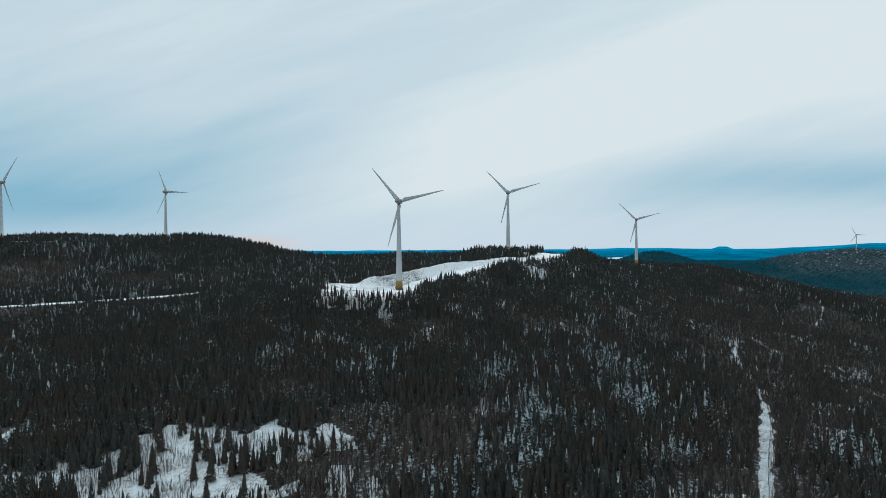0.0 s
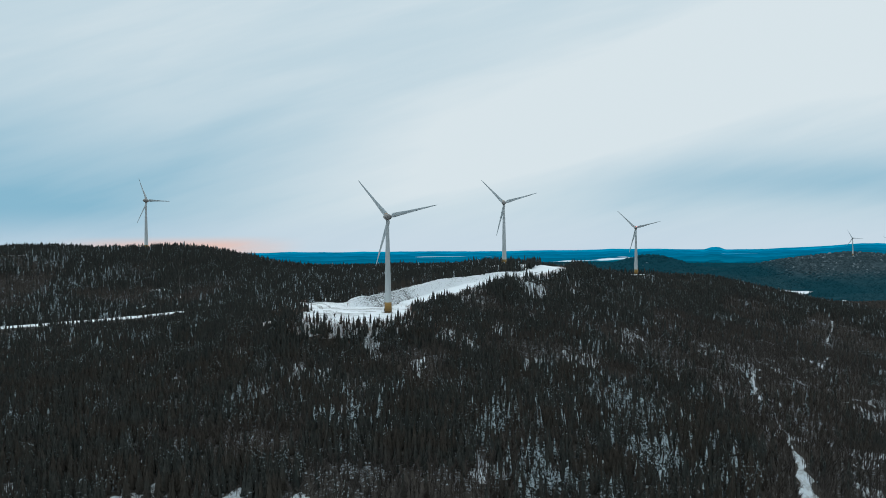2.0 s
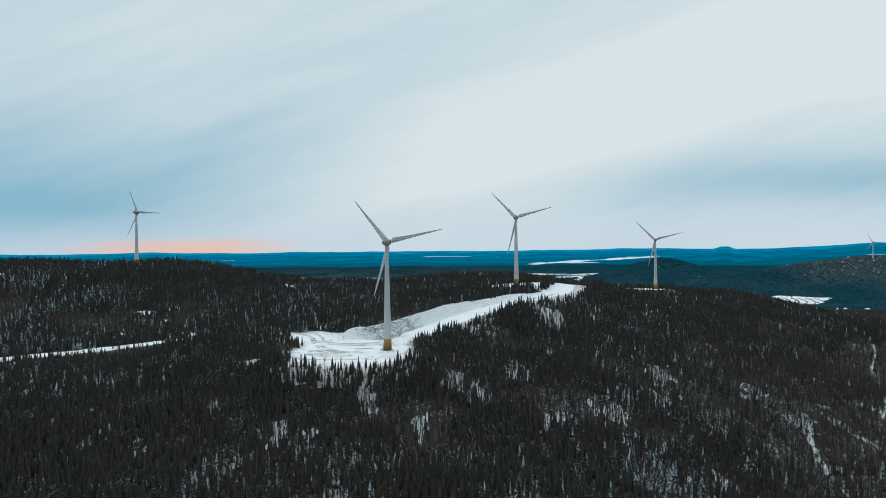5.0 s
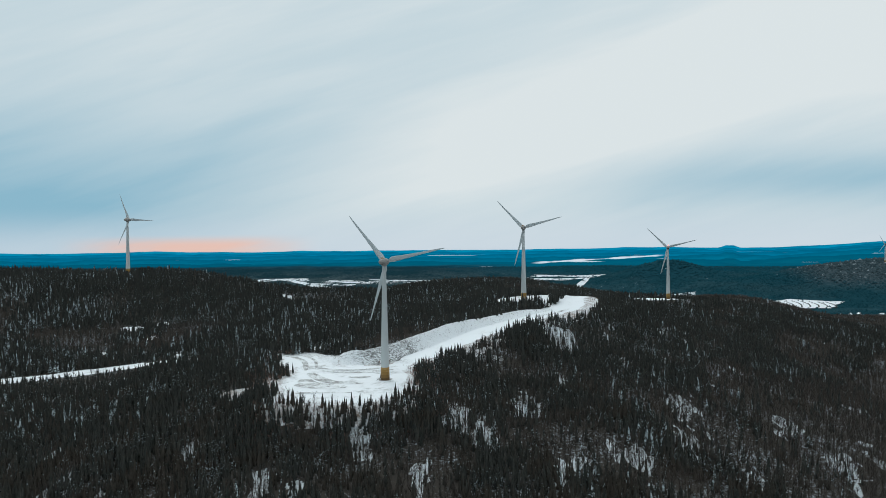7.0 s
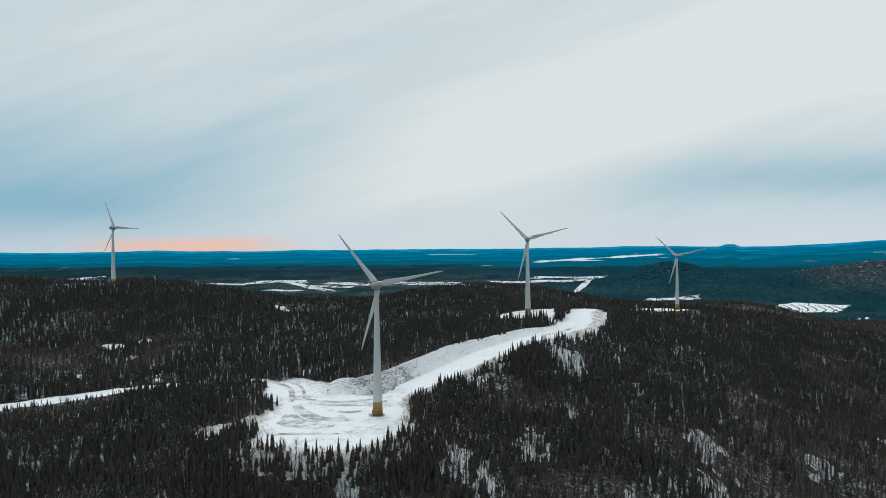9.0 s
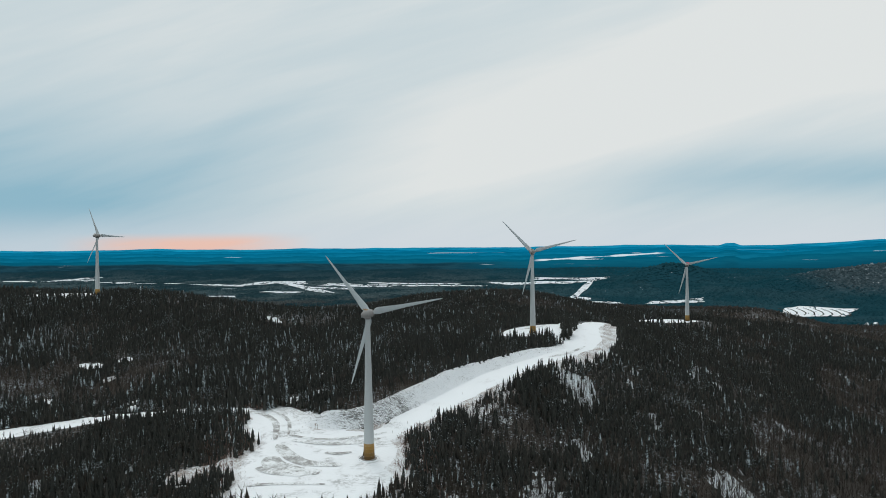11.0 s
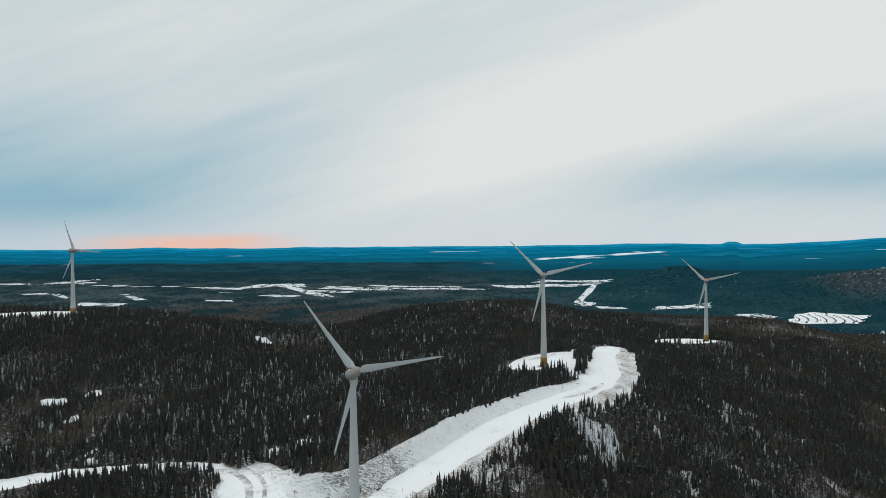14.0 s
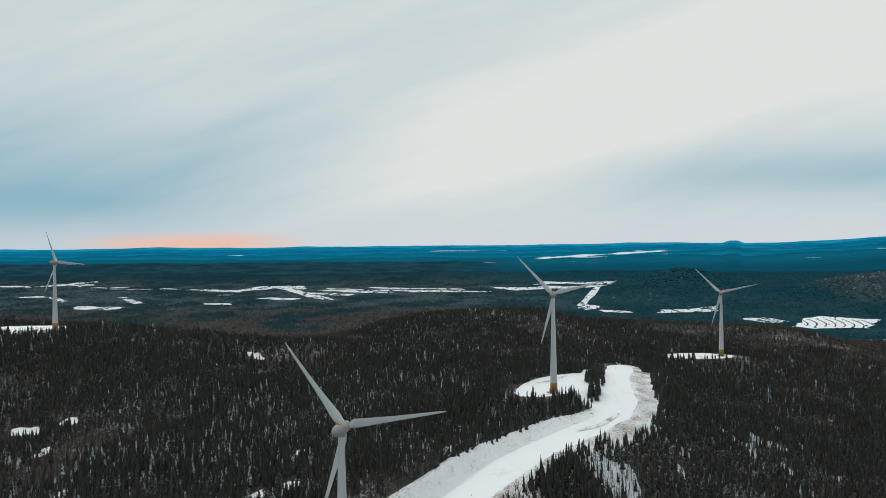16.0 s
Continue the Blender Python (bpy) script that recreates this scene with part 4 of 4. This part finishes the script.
# ---- woods ----
def spruce_template(tiers, sides, core, seed):
    """Unit-height spruce, radius 1 at the widest: a dark core and whorls of ragged drooping boughs."""
    rng = np.random.RandomState(seed)
    V, F = [], []
    b = len(V)
    for i in range(core):
        g = 2 * math.pi * i / core
        V.append((0.66 * math.cos(g), 0.66 * math.sin(g), 0.08))
    V.append((0, 0, 0.97))
    F += [(b + i, b + (i + 1) % core, b + core) for i in range(core)]
    for t in range(tiers):
        f = t / tiers
        z = 0.10 + 0.80 * f + rng.uniform(-0.02, 0.02)
        r = (1 - f) ** 0.8 + 0.06
        for i in range(sides):
            g = 2 * math.pi * (i + 0.5 * (t % 2) + rng.uniform(-0.3, 0.3)) / sides
            q, w = r * rng.uniform(0.62, 1.2), rng.uniform(0.30, 0.55) * 6 / (sides + 1)
            zz = z + rng.uniform(-0.035, 0.035)
            b = len(V)
            V.append((0.1 * r * math.cos(g), 0.1 * r * math.sin(g), min(1.0, zz + 0.9 / tiers + 0.05)))
            V.append((0.8 * q * math.cos(g - w), 0.8 * q * math.sin(g - w), zz - 0.01))
            V.append((q * math.cos(g), q * math.sin(g), zz - 0.035))
            V.append((0.8 * q * math.cos(g + w), 0.8 * q * math.sin(g + w), zz - 0.01))
            F += [(b, b + 1, b + 2), (b, b + 2, b + 3)] if sides > 6 else [(b, b + 1, b + 3)]
    return np.array(V), np.array(F)


def bare_template(twigs, seed, spread=0.35, stem=True):
    """Unit-height leafless hardwood: a stem and thin rising twigs."""
    rng = np.random.RandomState(seed)
    V, F = [], []

    def blade(p, q, w):
        d = rng.uniform(0, math.pi)
        o = np.array((math.cos(d), math.sin(d), 0)) * w
        b = len(V)
        V.extend((p - o, p + o, q))
        F.append((b, b + 1, b + 2))
    if stem:
        blade(np.zeros(3), np.array((0, 0, 1.0)), 0.016)
        blade(np.zeros(3), np.array((0.02, 0, 0.9)), 0.016)
    for i in range(twigs):
        z = rng.uniform(0.25, 0.72)
        g, l = rng.uniform(0, 2 * math.pi), rng.uniform(0.2, 0.42)
        r = spread * rng.uniform(0.35, 1.0)
        p = np.array((0, 0, z))
        q = p + np.array((r * math.cos(g), r * math.sin(g), l))
        blade(p, q, 0.020)
    return np.array(V), np.array(F)


def scatter(name, template, P, height, width, rng, mat, label, category):
    """Copies of a template at the places P, as one mesh of stuff."""
    V0, F0 = template
    n, k = len(P), len(V0)
    g = rng.uniform(0, 2 * math.pi, n)
    c, s = np.cos(g)[:, None], np.sin(g)[:, None]
    lean = rng.normal(0, 0.025, (n, 2))
    X = (V0[None, :, 0] * c - V0[None, :, 1] * s) * width[:, None]
    Y = (V0[None, :, 0] * s + V0[None, :, 1] * c) * width[:, None]
    Z = V0[None, :, 2] * height[:, None]
    V = np.stack([X + P[:, None, 0] + lean[:, :1] * Z, Y + P[:, None, 1] + lean[:, 1:] * Z, Z + P[:, None, 2]], 2).reshape(-1, 3)
    F = (F0[None, :, :] + (np.arange(n) * k)[:, None, None]).reshape(-1, 3)
    ob = link_mesh(name, V, F, mat)
    return tagged(ob, label, category, kind="stuff")


def sites(y0, y1, cell, rng, reach=0.77, side=45):
    """Jittered places over a wedge of the plan between y0 and y1."""
    w = reach * y1 + side
    xs, ys = np.arange(-w, w, cell), np.arange(y0, y1, cell)
    X, Y = np.meshgrid(xs, ys)
    X = (X + rng.uniform(-0.5, 0.5, X.shape) * cell).ravel()
    Y = (Y + rng.uniform(-0.5, 0.5, Y.shape) * cell).ravel()
    m = np.abs(X) < reach * Y + side
    return X[m], Y[m]


def open_ground(x, y):
    """True where no wood stands: road, pads, bank, tracks, clearings."""
    d, side, level, half, run = along(ROAD, x, y)
    e = d - half
    wob = 5 * (vnoise(x, y, 11, 71) - 0.5)
    m = e < np.where((side > 0) & (run < 0.6), 4.0, np.where((run > 0.5) & (run < 0.9) & (side < 0), 18.0, 9.0)) + wob
    db, sb, lb, hb, rb = along(BANK, x, y)
    m |= (sb > 0) & (db < 13 + wob) & (rb > 0) & (rb < 1)
    for i, pad in enumerate(PADS):
        m |= pad_reach(pad, x, y) < (np.where(x < -60, np.where(y < 550, 2, 4), np.where(y < 550, 3, 8)) if i < 2 else np.where(y < pad[1], (7, 5, 3, 3, 2, 3)[i - 2], 1)) + wob
    d, side, level, half, run = along(TRACK, x, y)
    m |= d < half + 1 + 0.5 * wob + 5 * (side < 0) * (x < -255) * (vnoise(x, y, 13, 73) > 0.4)
    d, side, level, half, run = along(FOREST_ROAD, x, y)
    m |= d < half + 0.8 + 0.3 * wob
    m |= along(WEST_SLOPE, x, y)[0] < 9 + wob
    m |= in_clearing(x, y) & (vnoise(x, y, 7, 72) < 0.80)
    m |= along(ISLAND, x, y)[0] < 15
    return m


def hardwood(x, y):
    """Share of leafless hardwood over the plan, 0..1."""
    n = 0.6 * vnoise(x, y, 130, 81) + 0.4 * vnoise(x, y, 42, 82)
    bias = 0.04 * ramp(x - 0.25 * y, 20, 160) * ramp(y, 900, 600)
    d = along(FOREST_ROAD, x, y)[0]
    bias = bias + 0.25 * ramp(d, 45, 8)
    bias = bias + 0.34 * np.exp(-(((x - 470) / 150) ** 2 + ((y - 800) / 170) ** 2))
    bias = bias + 0.42 * ramp(y, 1330, 1480) * ramp(np.abs(x - 130), 260, 420)
    bias = bias + 0.30 * np.exp(-(((x - 20) / 55) ** 2 + ((y - 985) / 40) ** 2))
    bias = bias + 0.08 * np.exp(-(((x + 20) / 110) ** 2 + ((y - 495) / 30) ** 2))
    for bx, by, r in ((313, 605, 30), (312, 554, 28), (194, 512, 18), (-10, 443, 14), (216, 434, 24), (190, 350, 16), (222, 541, 16), (186, 526, 14), (-26, 485, 14)):
        bias = bias + 0.22 * np.exp(-(((x - bx) / r) ** 2 + ((y - by) / (1.5 * r)) ** 2))
    return ramp(n + bias, 0.58, 0.70)


GAPS = [  # x, y, radii of stemmy snow lanes between the spruces
    (7, 536, 10, 24), (24, 512, 9, 26), (-45, 488, 8, 18), (-12, 462, 5, 18), (170, 589, 11, 28), (152, 529, 12, 28), (113, 495, 10, 18),
    (236, 572, 12, 20), (173, 487, 11, 16), (244, 524, 11, 16), (-146, 493, 8, 18), (-90, 448, 9, 16), (-39, 230, 6, 14), (-234, 576, 7, 16),
    (55, 560, 9, 22), (62, 470, 8, 18)]
LADEN = [  # x, y, spread of stands where snow lies on the boughs
    (-39, 234, 10), (-24, 254, 15), (-10, 243, 14), (11, 246, 13), (30, 245, 12), (36, 353, 13), (41, 305, 14), (110, 401, 16), (225, 476, 14),
    (107, 329, 13), (98, 245, 10), (166, 281, 11), (178, 262, 12), (-42, 365, 12), (-112, 398, 8), (-205, 262, 12)]


def thin(x, y):
    """Share of gaps with saplings and bare snow, 0..1."""
    n = 0.5 * vnoise(x, y * 0.4, 20, 91) + 0.5 * vnoise(x, y * 0.5, 9, 92)
    run = 0.03 * np.exp(-((x - 0.23 * y) / 105) ** 2) * ramp(y, 950, 700)
    run = run - 0.10 * ramp(-x, 0, 80) * ramp(y, 600, 700)
    lane = np.zeros(np.shape(x))
    for gx, gy, ra, rb in GAPS:
        ex = x - gx - gx / gy * (y - gy)
        lane = np.maximum(lane, 1.25 - np.hypot(ex / ra, (y - gy) / rb) + 0.9 * (vnoise(x, y * 0.4, 6, 89) - 0.5) + 0.8 * (vnoise(x, y * 0.4, 2.6, 84) - 0.5))
    run = run - 0.3 * ramp(np.hypot((x + 60) / 1.2, y - 560), 110, 75)
    return np.maximum(ramp(n + run, 0.70, 0.84), ramp(lane, 0.2, 0.6))


def snow_laden(x, y):
    """Share of spruces with snow on their boughs, 0..1."""
    m = np.zeros(np.shape(x))
    for cx, cy, r in LADEN:
        m = np.maximum(m, np.exp(-(((x - cx) / r) ** 2 + ((y - cy) / (1.5 * r)) ** 2)))
    m = m * (0.3 + 1.2 * vnoise(x, y, 12, 87))
    west = 0.15 * ramp(x, 60, -60) * ramp(y, 560, 700) * ramp(y, 980, 820) * ramp(vnoise(x, y, 60, 85), 0.25, 0.7)
    return np.clip(m, 0, 0.66) + 0.09 * ramp(vnoise(x, y, 45, 86), 0.45, 0.8) + west


def build_woods():
    rng = np.random.RandomState(11)
    bands = [(175, 430, 3.0, (6, 5), 4), (430, 700, 3.1, (5, 4), 3), (700, 1020, 3.4, (4, 4), 2), (1020, 1500, 5.0, (2, 4), 2), (1500, 2150, 7.4, (1, 4), 1), (-160, 175, 4.2, (4, 4), 2)]
    for bi, (y0, y1, cell, (tiers, sides), kinds) in enumerate(bands):
        X, Y = sites(y0, y1, cell, rng, *((0.77, 45) if bi < 5 else (0.0, 300)))
        m = ~open_ground(X, Y)
        X, Y = X[m], Y[m]
        hw, gap = hardwood(X, Y), thin(X, Y)
        pick = rng.uniform(0, 1, len(X))
        bare = pick < hw * 0.80 + 0.10
        skip = rng.uniform(0, 1, len(X)) < gap * np.where(bare, 0.55, 0.86)
        bare &= ~skip
        con = ~bare & ~skip
        tall = 0.75 + 0.5 * vnoise(X, Y, 70, 95)
        Z = land(X, Y) - 0.25
        P = np.stack([X, Y, Z], 1)
        h = np.clip(rng.normal(9.4, 1.9, len(X)), 4, 14) * tall
        h = np.where(rng.uniform(0, 1, len(X)) < 0.12, h * 0.55, h)
        dt, st = along(TRACK, X, Y)[:2]
        h = np.where((st < 0) & (dt < 55) & (X < -255), h * 0.62, h)
        wide = h * rng.uniform(0.15, 0.215, len(X)) * (1.0 if cell < 4.5 else cell / 3.9)
        which = rng.randint(0, kinds, len(X))
        laden = rng.uniform(0, 1, len(X)) < snow_laden(X, Y)
        for k in range(kinds):
            s = con & (which == k) & laden
            if s.sum() > 20:
                scatter("snowy_spruce_wood", spruce_template(tiers, sides, 5, 120 + 10 * bi + k), P[s], h[s], wide[s], rng, laden_mat,
                        "spruces with snow lying on their boughs", "spruce wood")
            s = con & (which == k) & ~laden
            scatter("spruce_wood", spruce_template(tiers, sides, (5, 4, 4, 4, 4, 4)[bi], 100 + 10 * bi + k), P[s], h[s], wide[s], rng, spruce_mat,
                    "dense dark spruce wood dusted with snow", "spruce wood")
        hb = np.clip(rng.normal(8.5, 1.6, len(X)), 4, 13)
        scatter("bare_wood", bare_template((18, 15, 12, 9, 8, 8)[bi], 140 + bi), P[bare], hb[bare], hb[bare] * (0.75, 0.8, 0.9, 1.5, 2.2, 1.0)[bi], rng, bare_mat,
                "leafless grey-brown hardwood stand among spruces", "bare wood")
        if bi < 3:
            s = skip
            Q = np.concatenate([P[s] + np.append(rng.uniform(-1.5, 1.5, 2), 0) for _ in range(7 - 2 * bi)])
            Q[:, :2] += rng.uniform(-1.4, 1.4, (len(Q), 2))
            hs = rng.uniform(3.5, 8.5, len(Q))
            scatter("sapling_thicket", bare_template(3, 160 + bi, 0.10), Q, hs, hs, rng, bare_mat, "thin leafless saplings standing in snow", "saplings")
    # woods of the valley and the far range
    for y0, y1, cell, hi, wi in ((2150, 3050, 13.0, 7.5, 8.0), (3050, 4940, 20.0, 8.0, 12.5)):
        X, Y = sites(y0, y1, cell, rng, 0.77, 0)
        m = vnoise(X, Y, 90, 61) + 0.5 * vnoise(X, Y, 30, 62) > 0.45
        for fx, fy, fw, fd, turn in FIELDS:
            c, s = math.cos(turn), math.sin(turn)
            ex, ey = (X - fx) * c + (Y - fy) * s, -(X - fx) * s + (Y - fy) * c
            m &= (np.abs(ex) > 0.6 * fw + 6) | (np.abs(ey) > 0.6 * fd + 6 + 0.25 * hi * 4)
        m |= rng.uniform(0, 1, len(X)) < 0.07
        X, Y = X[m], Y[m]
        h = hi * rng.uniform(0.5, 1.25, len(X))
        scatter("far_woods", spruce_template(0, 3, 5, 180), np.stack([X, Y, land(X, Y) - 1.0], 1), h, wi * rng.uniform(0.6, 1.5, len(X)), rng, hazy_wood_mat,
                "distant woods covering the valley, coloured blue-green for haze", "far woods")
    # the dense front of spruces below the first pad
    X, Y = sites(465, 545, 3.6, rng)
    e = first_reach(X, Y)
    m = (e > 7 + 5 * vnoise(X, Y, 9, 77)) & (e < 34) & (np.abs(X + 62) < 75) & (thin(X, Y) < 0.4) & (along(WEST_SLOPE, X, Y)[0] > 11)
    X, Y = X[m], Y[m]
    hs = np.clip(rng.normal(9.5, 2.2, len(X)), 4, 14)
    scatter("spruce_wood", spruce_template(6, 6, 5, 182), np.stack([X, Y, land(X, Y) - 0.25], 1), hs, hs * rng.uniform(0.16, 0.21, len(X)), rng, spruce_mat,
            "dense dark spruces below the turbine pad", "spruce wood")
    # saplings in the clearings
    X, Y = sites(180, 320, 1.25, rng)
    m = in_clearing(X, Y, 1.25) & (vnoise(X, Y, 14, 97) > 0.30 + 0.18 * (Y < 250))
    X, Y = X[m], Y[m]
    hs = rng.uniform(1.0, 4.5, len(X)) * (0.5 + vnoise(X, Y, 25, 98))
    scatter("sapling_thicket", bare_template(3, 170, 0.12), np.stack([X, Y, land(X, Y) - 0.1], 1), hs, hs * 0.9, rng, bare_mat, "thin leafless saplings standing in snow", "saplings")
    # stems closing in on the forest road
    X, Y = sites(180, 520, 1.3, rng)
    d, side, level, half, run = along(FOREST_ROAD, X, Y)
    m = (d < 9) & (d > 0.35 * half) & (side < 0) | (d < 6) & (d > half)
    X, Y = X[m], Y[m]
    hs = rng.uniform(1.5, 5.5, len(X))
    scatter("sapling_thicket", bare_template(3, 174, 0.12), np.stack([X, Y, land(X, Y) - 0.1], 1), hs, hs * 0.9, rng, bare_mat, "thin leafless saplings beside the forest road", "saplings")
    # red-brown scrub along the pad, the road's lower side and the forest road
    X, Y = sites(480, 1050, 1.9, rng)
    d, side, level, half, run = along(ROAD, X, Y)
    e = d - half
    m = (e > 3) & (e < 13) & (side < 0) & (run > 0.1) & (vnoise(X, Y, 16, 99) > 0.40)
    f = pad_reach(PADS[0], X, Y)
    m |= (f > 3) & (f < 14) & (X < -95) & (vnoise(X, Y, 10, 96) > 0.35)
    f = pad_reach(PADS[1], X, Y)
    m |= (f > -5) & (f < 10) & (Y < 545) & (vnoise(X, Y, 9, 94) > 0.55)
    m &= ~in_road(X, Y) & ~in_track(X, Y)
    X, Y = X[m], Y[m]
    hs = rng.uniform(0.7, 2.4, len(X))
    scatter("scrub", bare_template(7, 171, 0.5, False), np.stack([X, Y, land(X, Y) - 0.25], 1), hs, hs, rng, shrub_mat, "low red-brown leafless scrub on the verge", "scrub")
    # brown thicket along the wood's edge round the first pad
    X, Y = sites(470, 700, 1.5, rng)
    e = first_reach(X, Y)
    m = (e > 3) & (e < 26) & (along(BANK, X, Y)[1] < 0) & ~in_road(X, Y) & ~in_track(X, Y) & (vnoise(X, Y, 12, 90) > 0.36)
    X, Y = X[m], Y[m]
    hs = rng.uniform(1.5, 5.0, len(X))
    scatter("scrub", bare_template(6, 173, 0.28), np.stack([X, Y, land(X, Y) - 0.2], 1), hs, hs, rng, shrub_mat, "brown leafless thicket along the edge of the wood", "scrub")
    # stems and young spruces on the bank's crest
    X, Y = sites(600, 840, 1.6, rng)
    d, side, level, half, run = along(BANK, X, Y)
    m = (side > 0) & (d > 4) & (d < 17) & (run > 0.02) & (run < 0.99) & (vnoise(X, Y, 5, 93) > 0.62 - 0.03 * d)
    X, Y = X[m], Y[m]
    hs = rng.uniform(0.8, 3.2, len(X))
    scatter("scrub", bare_template(5, 172, 0.35, False), np.stack([X, Y, land(X, Y) - 0.2], 1), hs, hs, rng, bare_mat, "leafless scrub along the crest of the bank", "scrub")


build_woods()
drape("snow_gap", lambda x, y: (thin(x, y) > 0.40 + 0.35 * (vnoise(x, y, 4, 88) - 0.5)) & ~open_ground(x, y), (-420, 180, 460, 900), 1.7, gap_mat, 0.15, "snowy gap with thin stems in the woods", "woodland gap")


# ---- single spruces ----
def build_spruce(seed, tiers, high):
    """One spruce of its own: trunk, and a crown of ragged drooping skirts."""
    tree = new("spruce_tree")
    tagged(tree, "single dark spruce standing clear in the snow", "spruce tree", group="single spruces")
    bm = bmesh.new()
    ring_loft(bm, [circle(0.20, -0.4, 8), circle(0.15, high * 0.4, 8), circle(0.03, high * 0.97, 8)])
    part("trunk", bm, bark_mat, tree)
    V, F = spruce_template(tiers, 9, 9, seed)
    V = V * np.array((high * 0.19, high * 0.19, high))
    link_mesh("crown", V, F, spruce_mat, tree)
    return tree


def plant_spruces():
    rng = np.random.RandomState(21)
    kinds = [build_spruce(201, 13, 11.0), build_spruce(202, 15, 13.5), build_spruce(203, 11, 7.5)]
    spots = [(-151, 680), (-101, 703), (-96, 707), (-92, 711)]
    # the clump between the two upper snow lanes
    for i in range(64):
        t = rng.uniform(0, 1)
        k = t * (len(ISLAND) - 1)
        j = min(int(k), len(ISLAND) - 2)
        c = ISLAND[j] + (ISLAND[j + 1] - ISLAND[j]) * (k - j)
        spots.append((c[0] + rng.uniform(-1, 1) * c[3], c[1] + rng.uniform(-1, 1) * c[3]))
    # scattered ones in the near clearing
    for i in range(58):
        cx, cy, ra, rb = CLEARINGS[rng.randint(0, 5)]
        g, r = rng.uniform(0, 6.28), math.sqrt(rng.uniform(0.1, 1))
        spots.append((cx + ra * r * math.cos(g), cy + rb * r * math.sin(g)))
    first = set()
    for i, (x, y) in enumerate(spots):
        k = i % 3 if i else 1
        m = Matrix.Translation((x, y, ground_z(x, y) - 0.1)) @ Matrix.Rotation(rng.uniform(0, 6.28), 4, "Z")
        if k not in first:
            kinds[k].matrix_world = m
            first.add(k)
        else:
            copy_thing(kinds[k], m)


plant_spruces()


def snow_boulder(x, y, r, seed):
    bm = bmesh.new()
    bmesh.ops.create_icosphere(bm, subdivisions=3, radius=r)
    for v in bm.verts:
        v.co *= 1 + 0.5 * (noise.noise(v.co * (0.8 / r) + Vector((seed, 0, 0))))
        v.co.z *= 0.62
    me = bpy.data.meshes.new("snowy_boulder")
    bm.to_mesh(me)
    bm.free()
    me.materials.append(rock_mat)
    ob = new("snowy_boulder", me)
    ob.location = (x, y, ground_z(x, y) + 0.25 * r)
    tagged(ob, "large snow-capped boulder in the spruce wood", "boulder")


snow_boulder(-248.4, 715.9, 4.5, 3)


def marker_stake(x, y):
    bm = bmesh.new()
    ring_loft(bm, [circle(0.06, -0.3, 8), circle(0.06, 2.1, 8), circle(0.03, 2.2, 8)])
    stake = new("marker_stake")
    stake.location = (x, y, ground_z(x, y))
    tagged(stake, "thin dark marker stake at the snowy road", "marker stake", group="road stakes")
    part("post", bm, bark_mat, stake)
    bm = bmesh.new()
    ring_loft(bm, [circle(0.075, 1.7, 8), circle(0.075, 2.0, 8)])
    part("reflector", bm, orange_mat, stake, "orange reflector band")


for x, y in ((-33, 628), (-24, 640), (-8, 658), (14, 690), (176, 985)):
    marker_stake(x, y)


# ---- farmsteads in the valley ----
def farmhouse(x, y, long, turn, pale):
    house = new("farmhouse")
    z = ground_z(x, y)
    house.matrix_world = Matrix.Translation((x, y, z)) @ Matrix.Rotation(turn, 4, "Z")
    tagged(house, "small farmhouse with a snowy gable roof by the fields", "house", group="valley farmhouses")
    w, h, top = 9.0, 6.0, 10.5
    bm = bmesh.new()
    pts = [(-w / 2, 0), (-w / 2, h), (0, top), (w / 2, h), (w / 2, 0)]
    ring_loft(bm, [[(-long / 2, p, q - 0.5) for p, q in pts], [(long / 2, p, q - 0.5) for p, q in pts]])
    part("wall", bm, tower_mat if pale else bark_mat, house, smooth=False)
    for s in (-1, 1):
        bm = bmesh.new()
        a = [(-long / 2 - 0.6, 0, top + 0.1), (long / 2 + 0.6, 0, top + 0.1), (long / 2 + 0.6, s * (w / 2 + 0.7), h - 0.6), (-long / 2 - 0.6, s * (w / 2 + 0.7), h - 0.6)]
        low = [bm.verts.new(p) for p in a]
        up = [bm.verts.new((p[0], p[1], p[2] + 0.35)) for p in a]
        bm.faces.new(up)
        bm.faces.new(low[::-1])
        for i in range(4):
            bm.faces.new((low[i], low[(i + 1) % 4], up[(i + 1) % 4], up[i]))
        part("roof", bm, snow_mat, house, "snow-covered roof slope", smooth=False)


rng = np.random.RandomState(31)
for x, y in ((-1150, 4060), (-1090, 4080), (-1030, 4060), (-960, 4030), (-880, 3960), (-480, 3850), (-190, 3830), (-60, 3800), (40, 3790), (700, 3950), (880, 4080),
             (-2480, 4260), (-2300, 4100), (-1460, 3940), (1010, 2860), (1330, 2200), (1380, 2230), (1420, 2180)):
    farmhouse(x, y, rng.uniform(11, 20), rng.uniform(0, 3.1), rng.uniform() < 0.6)
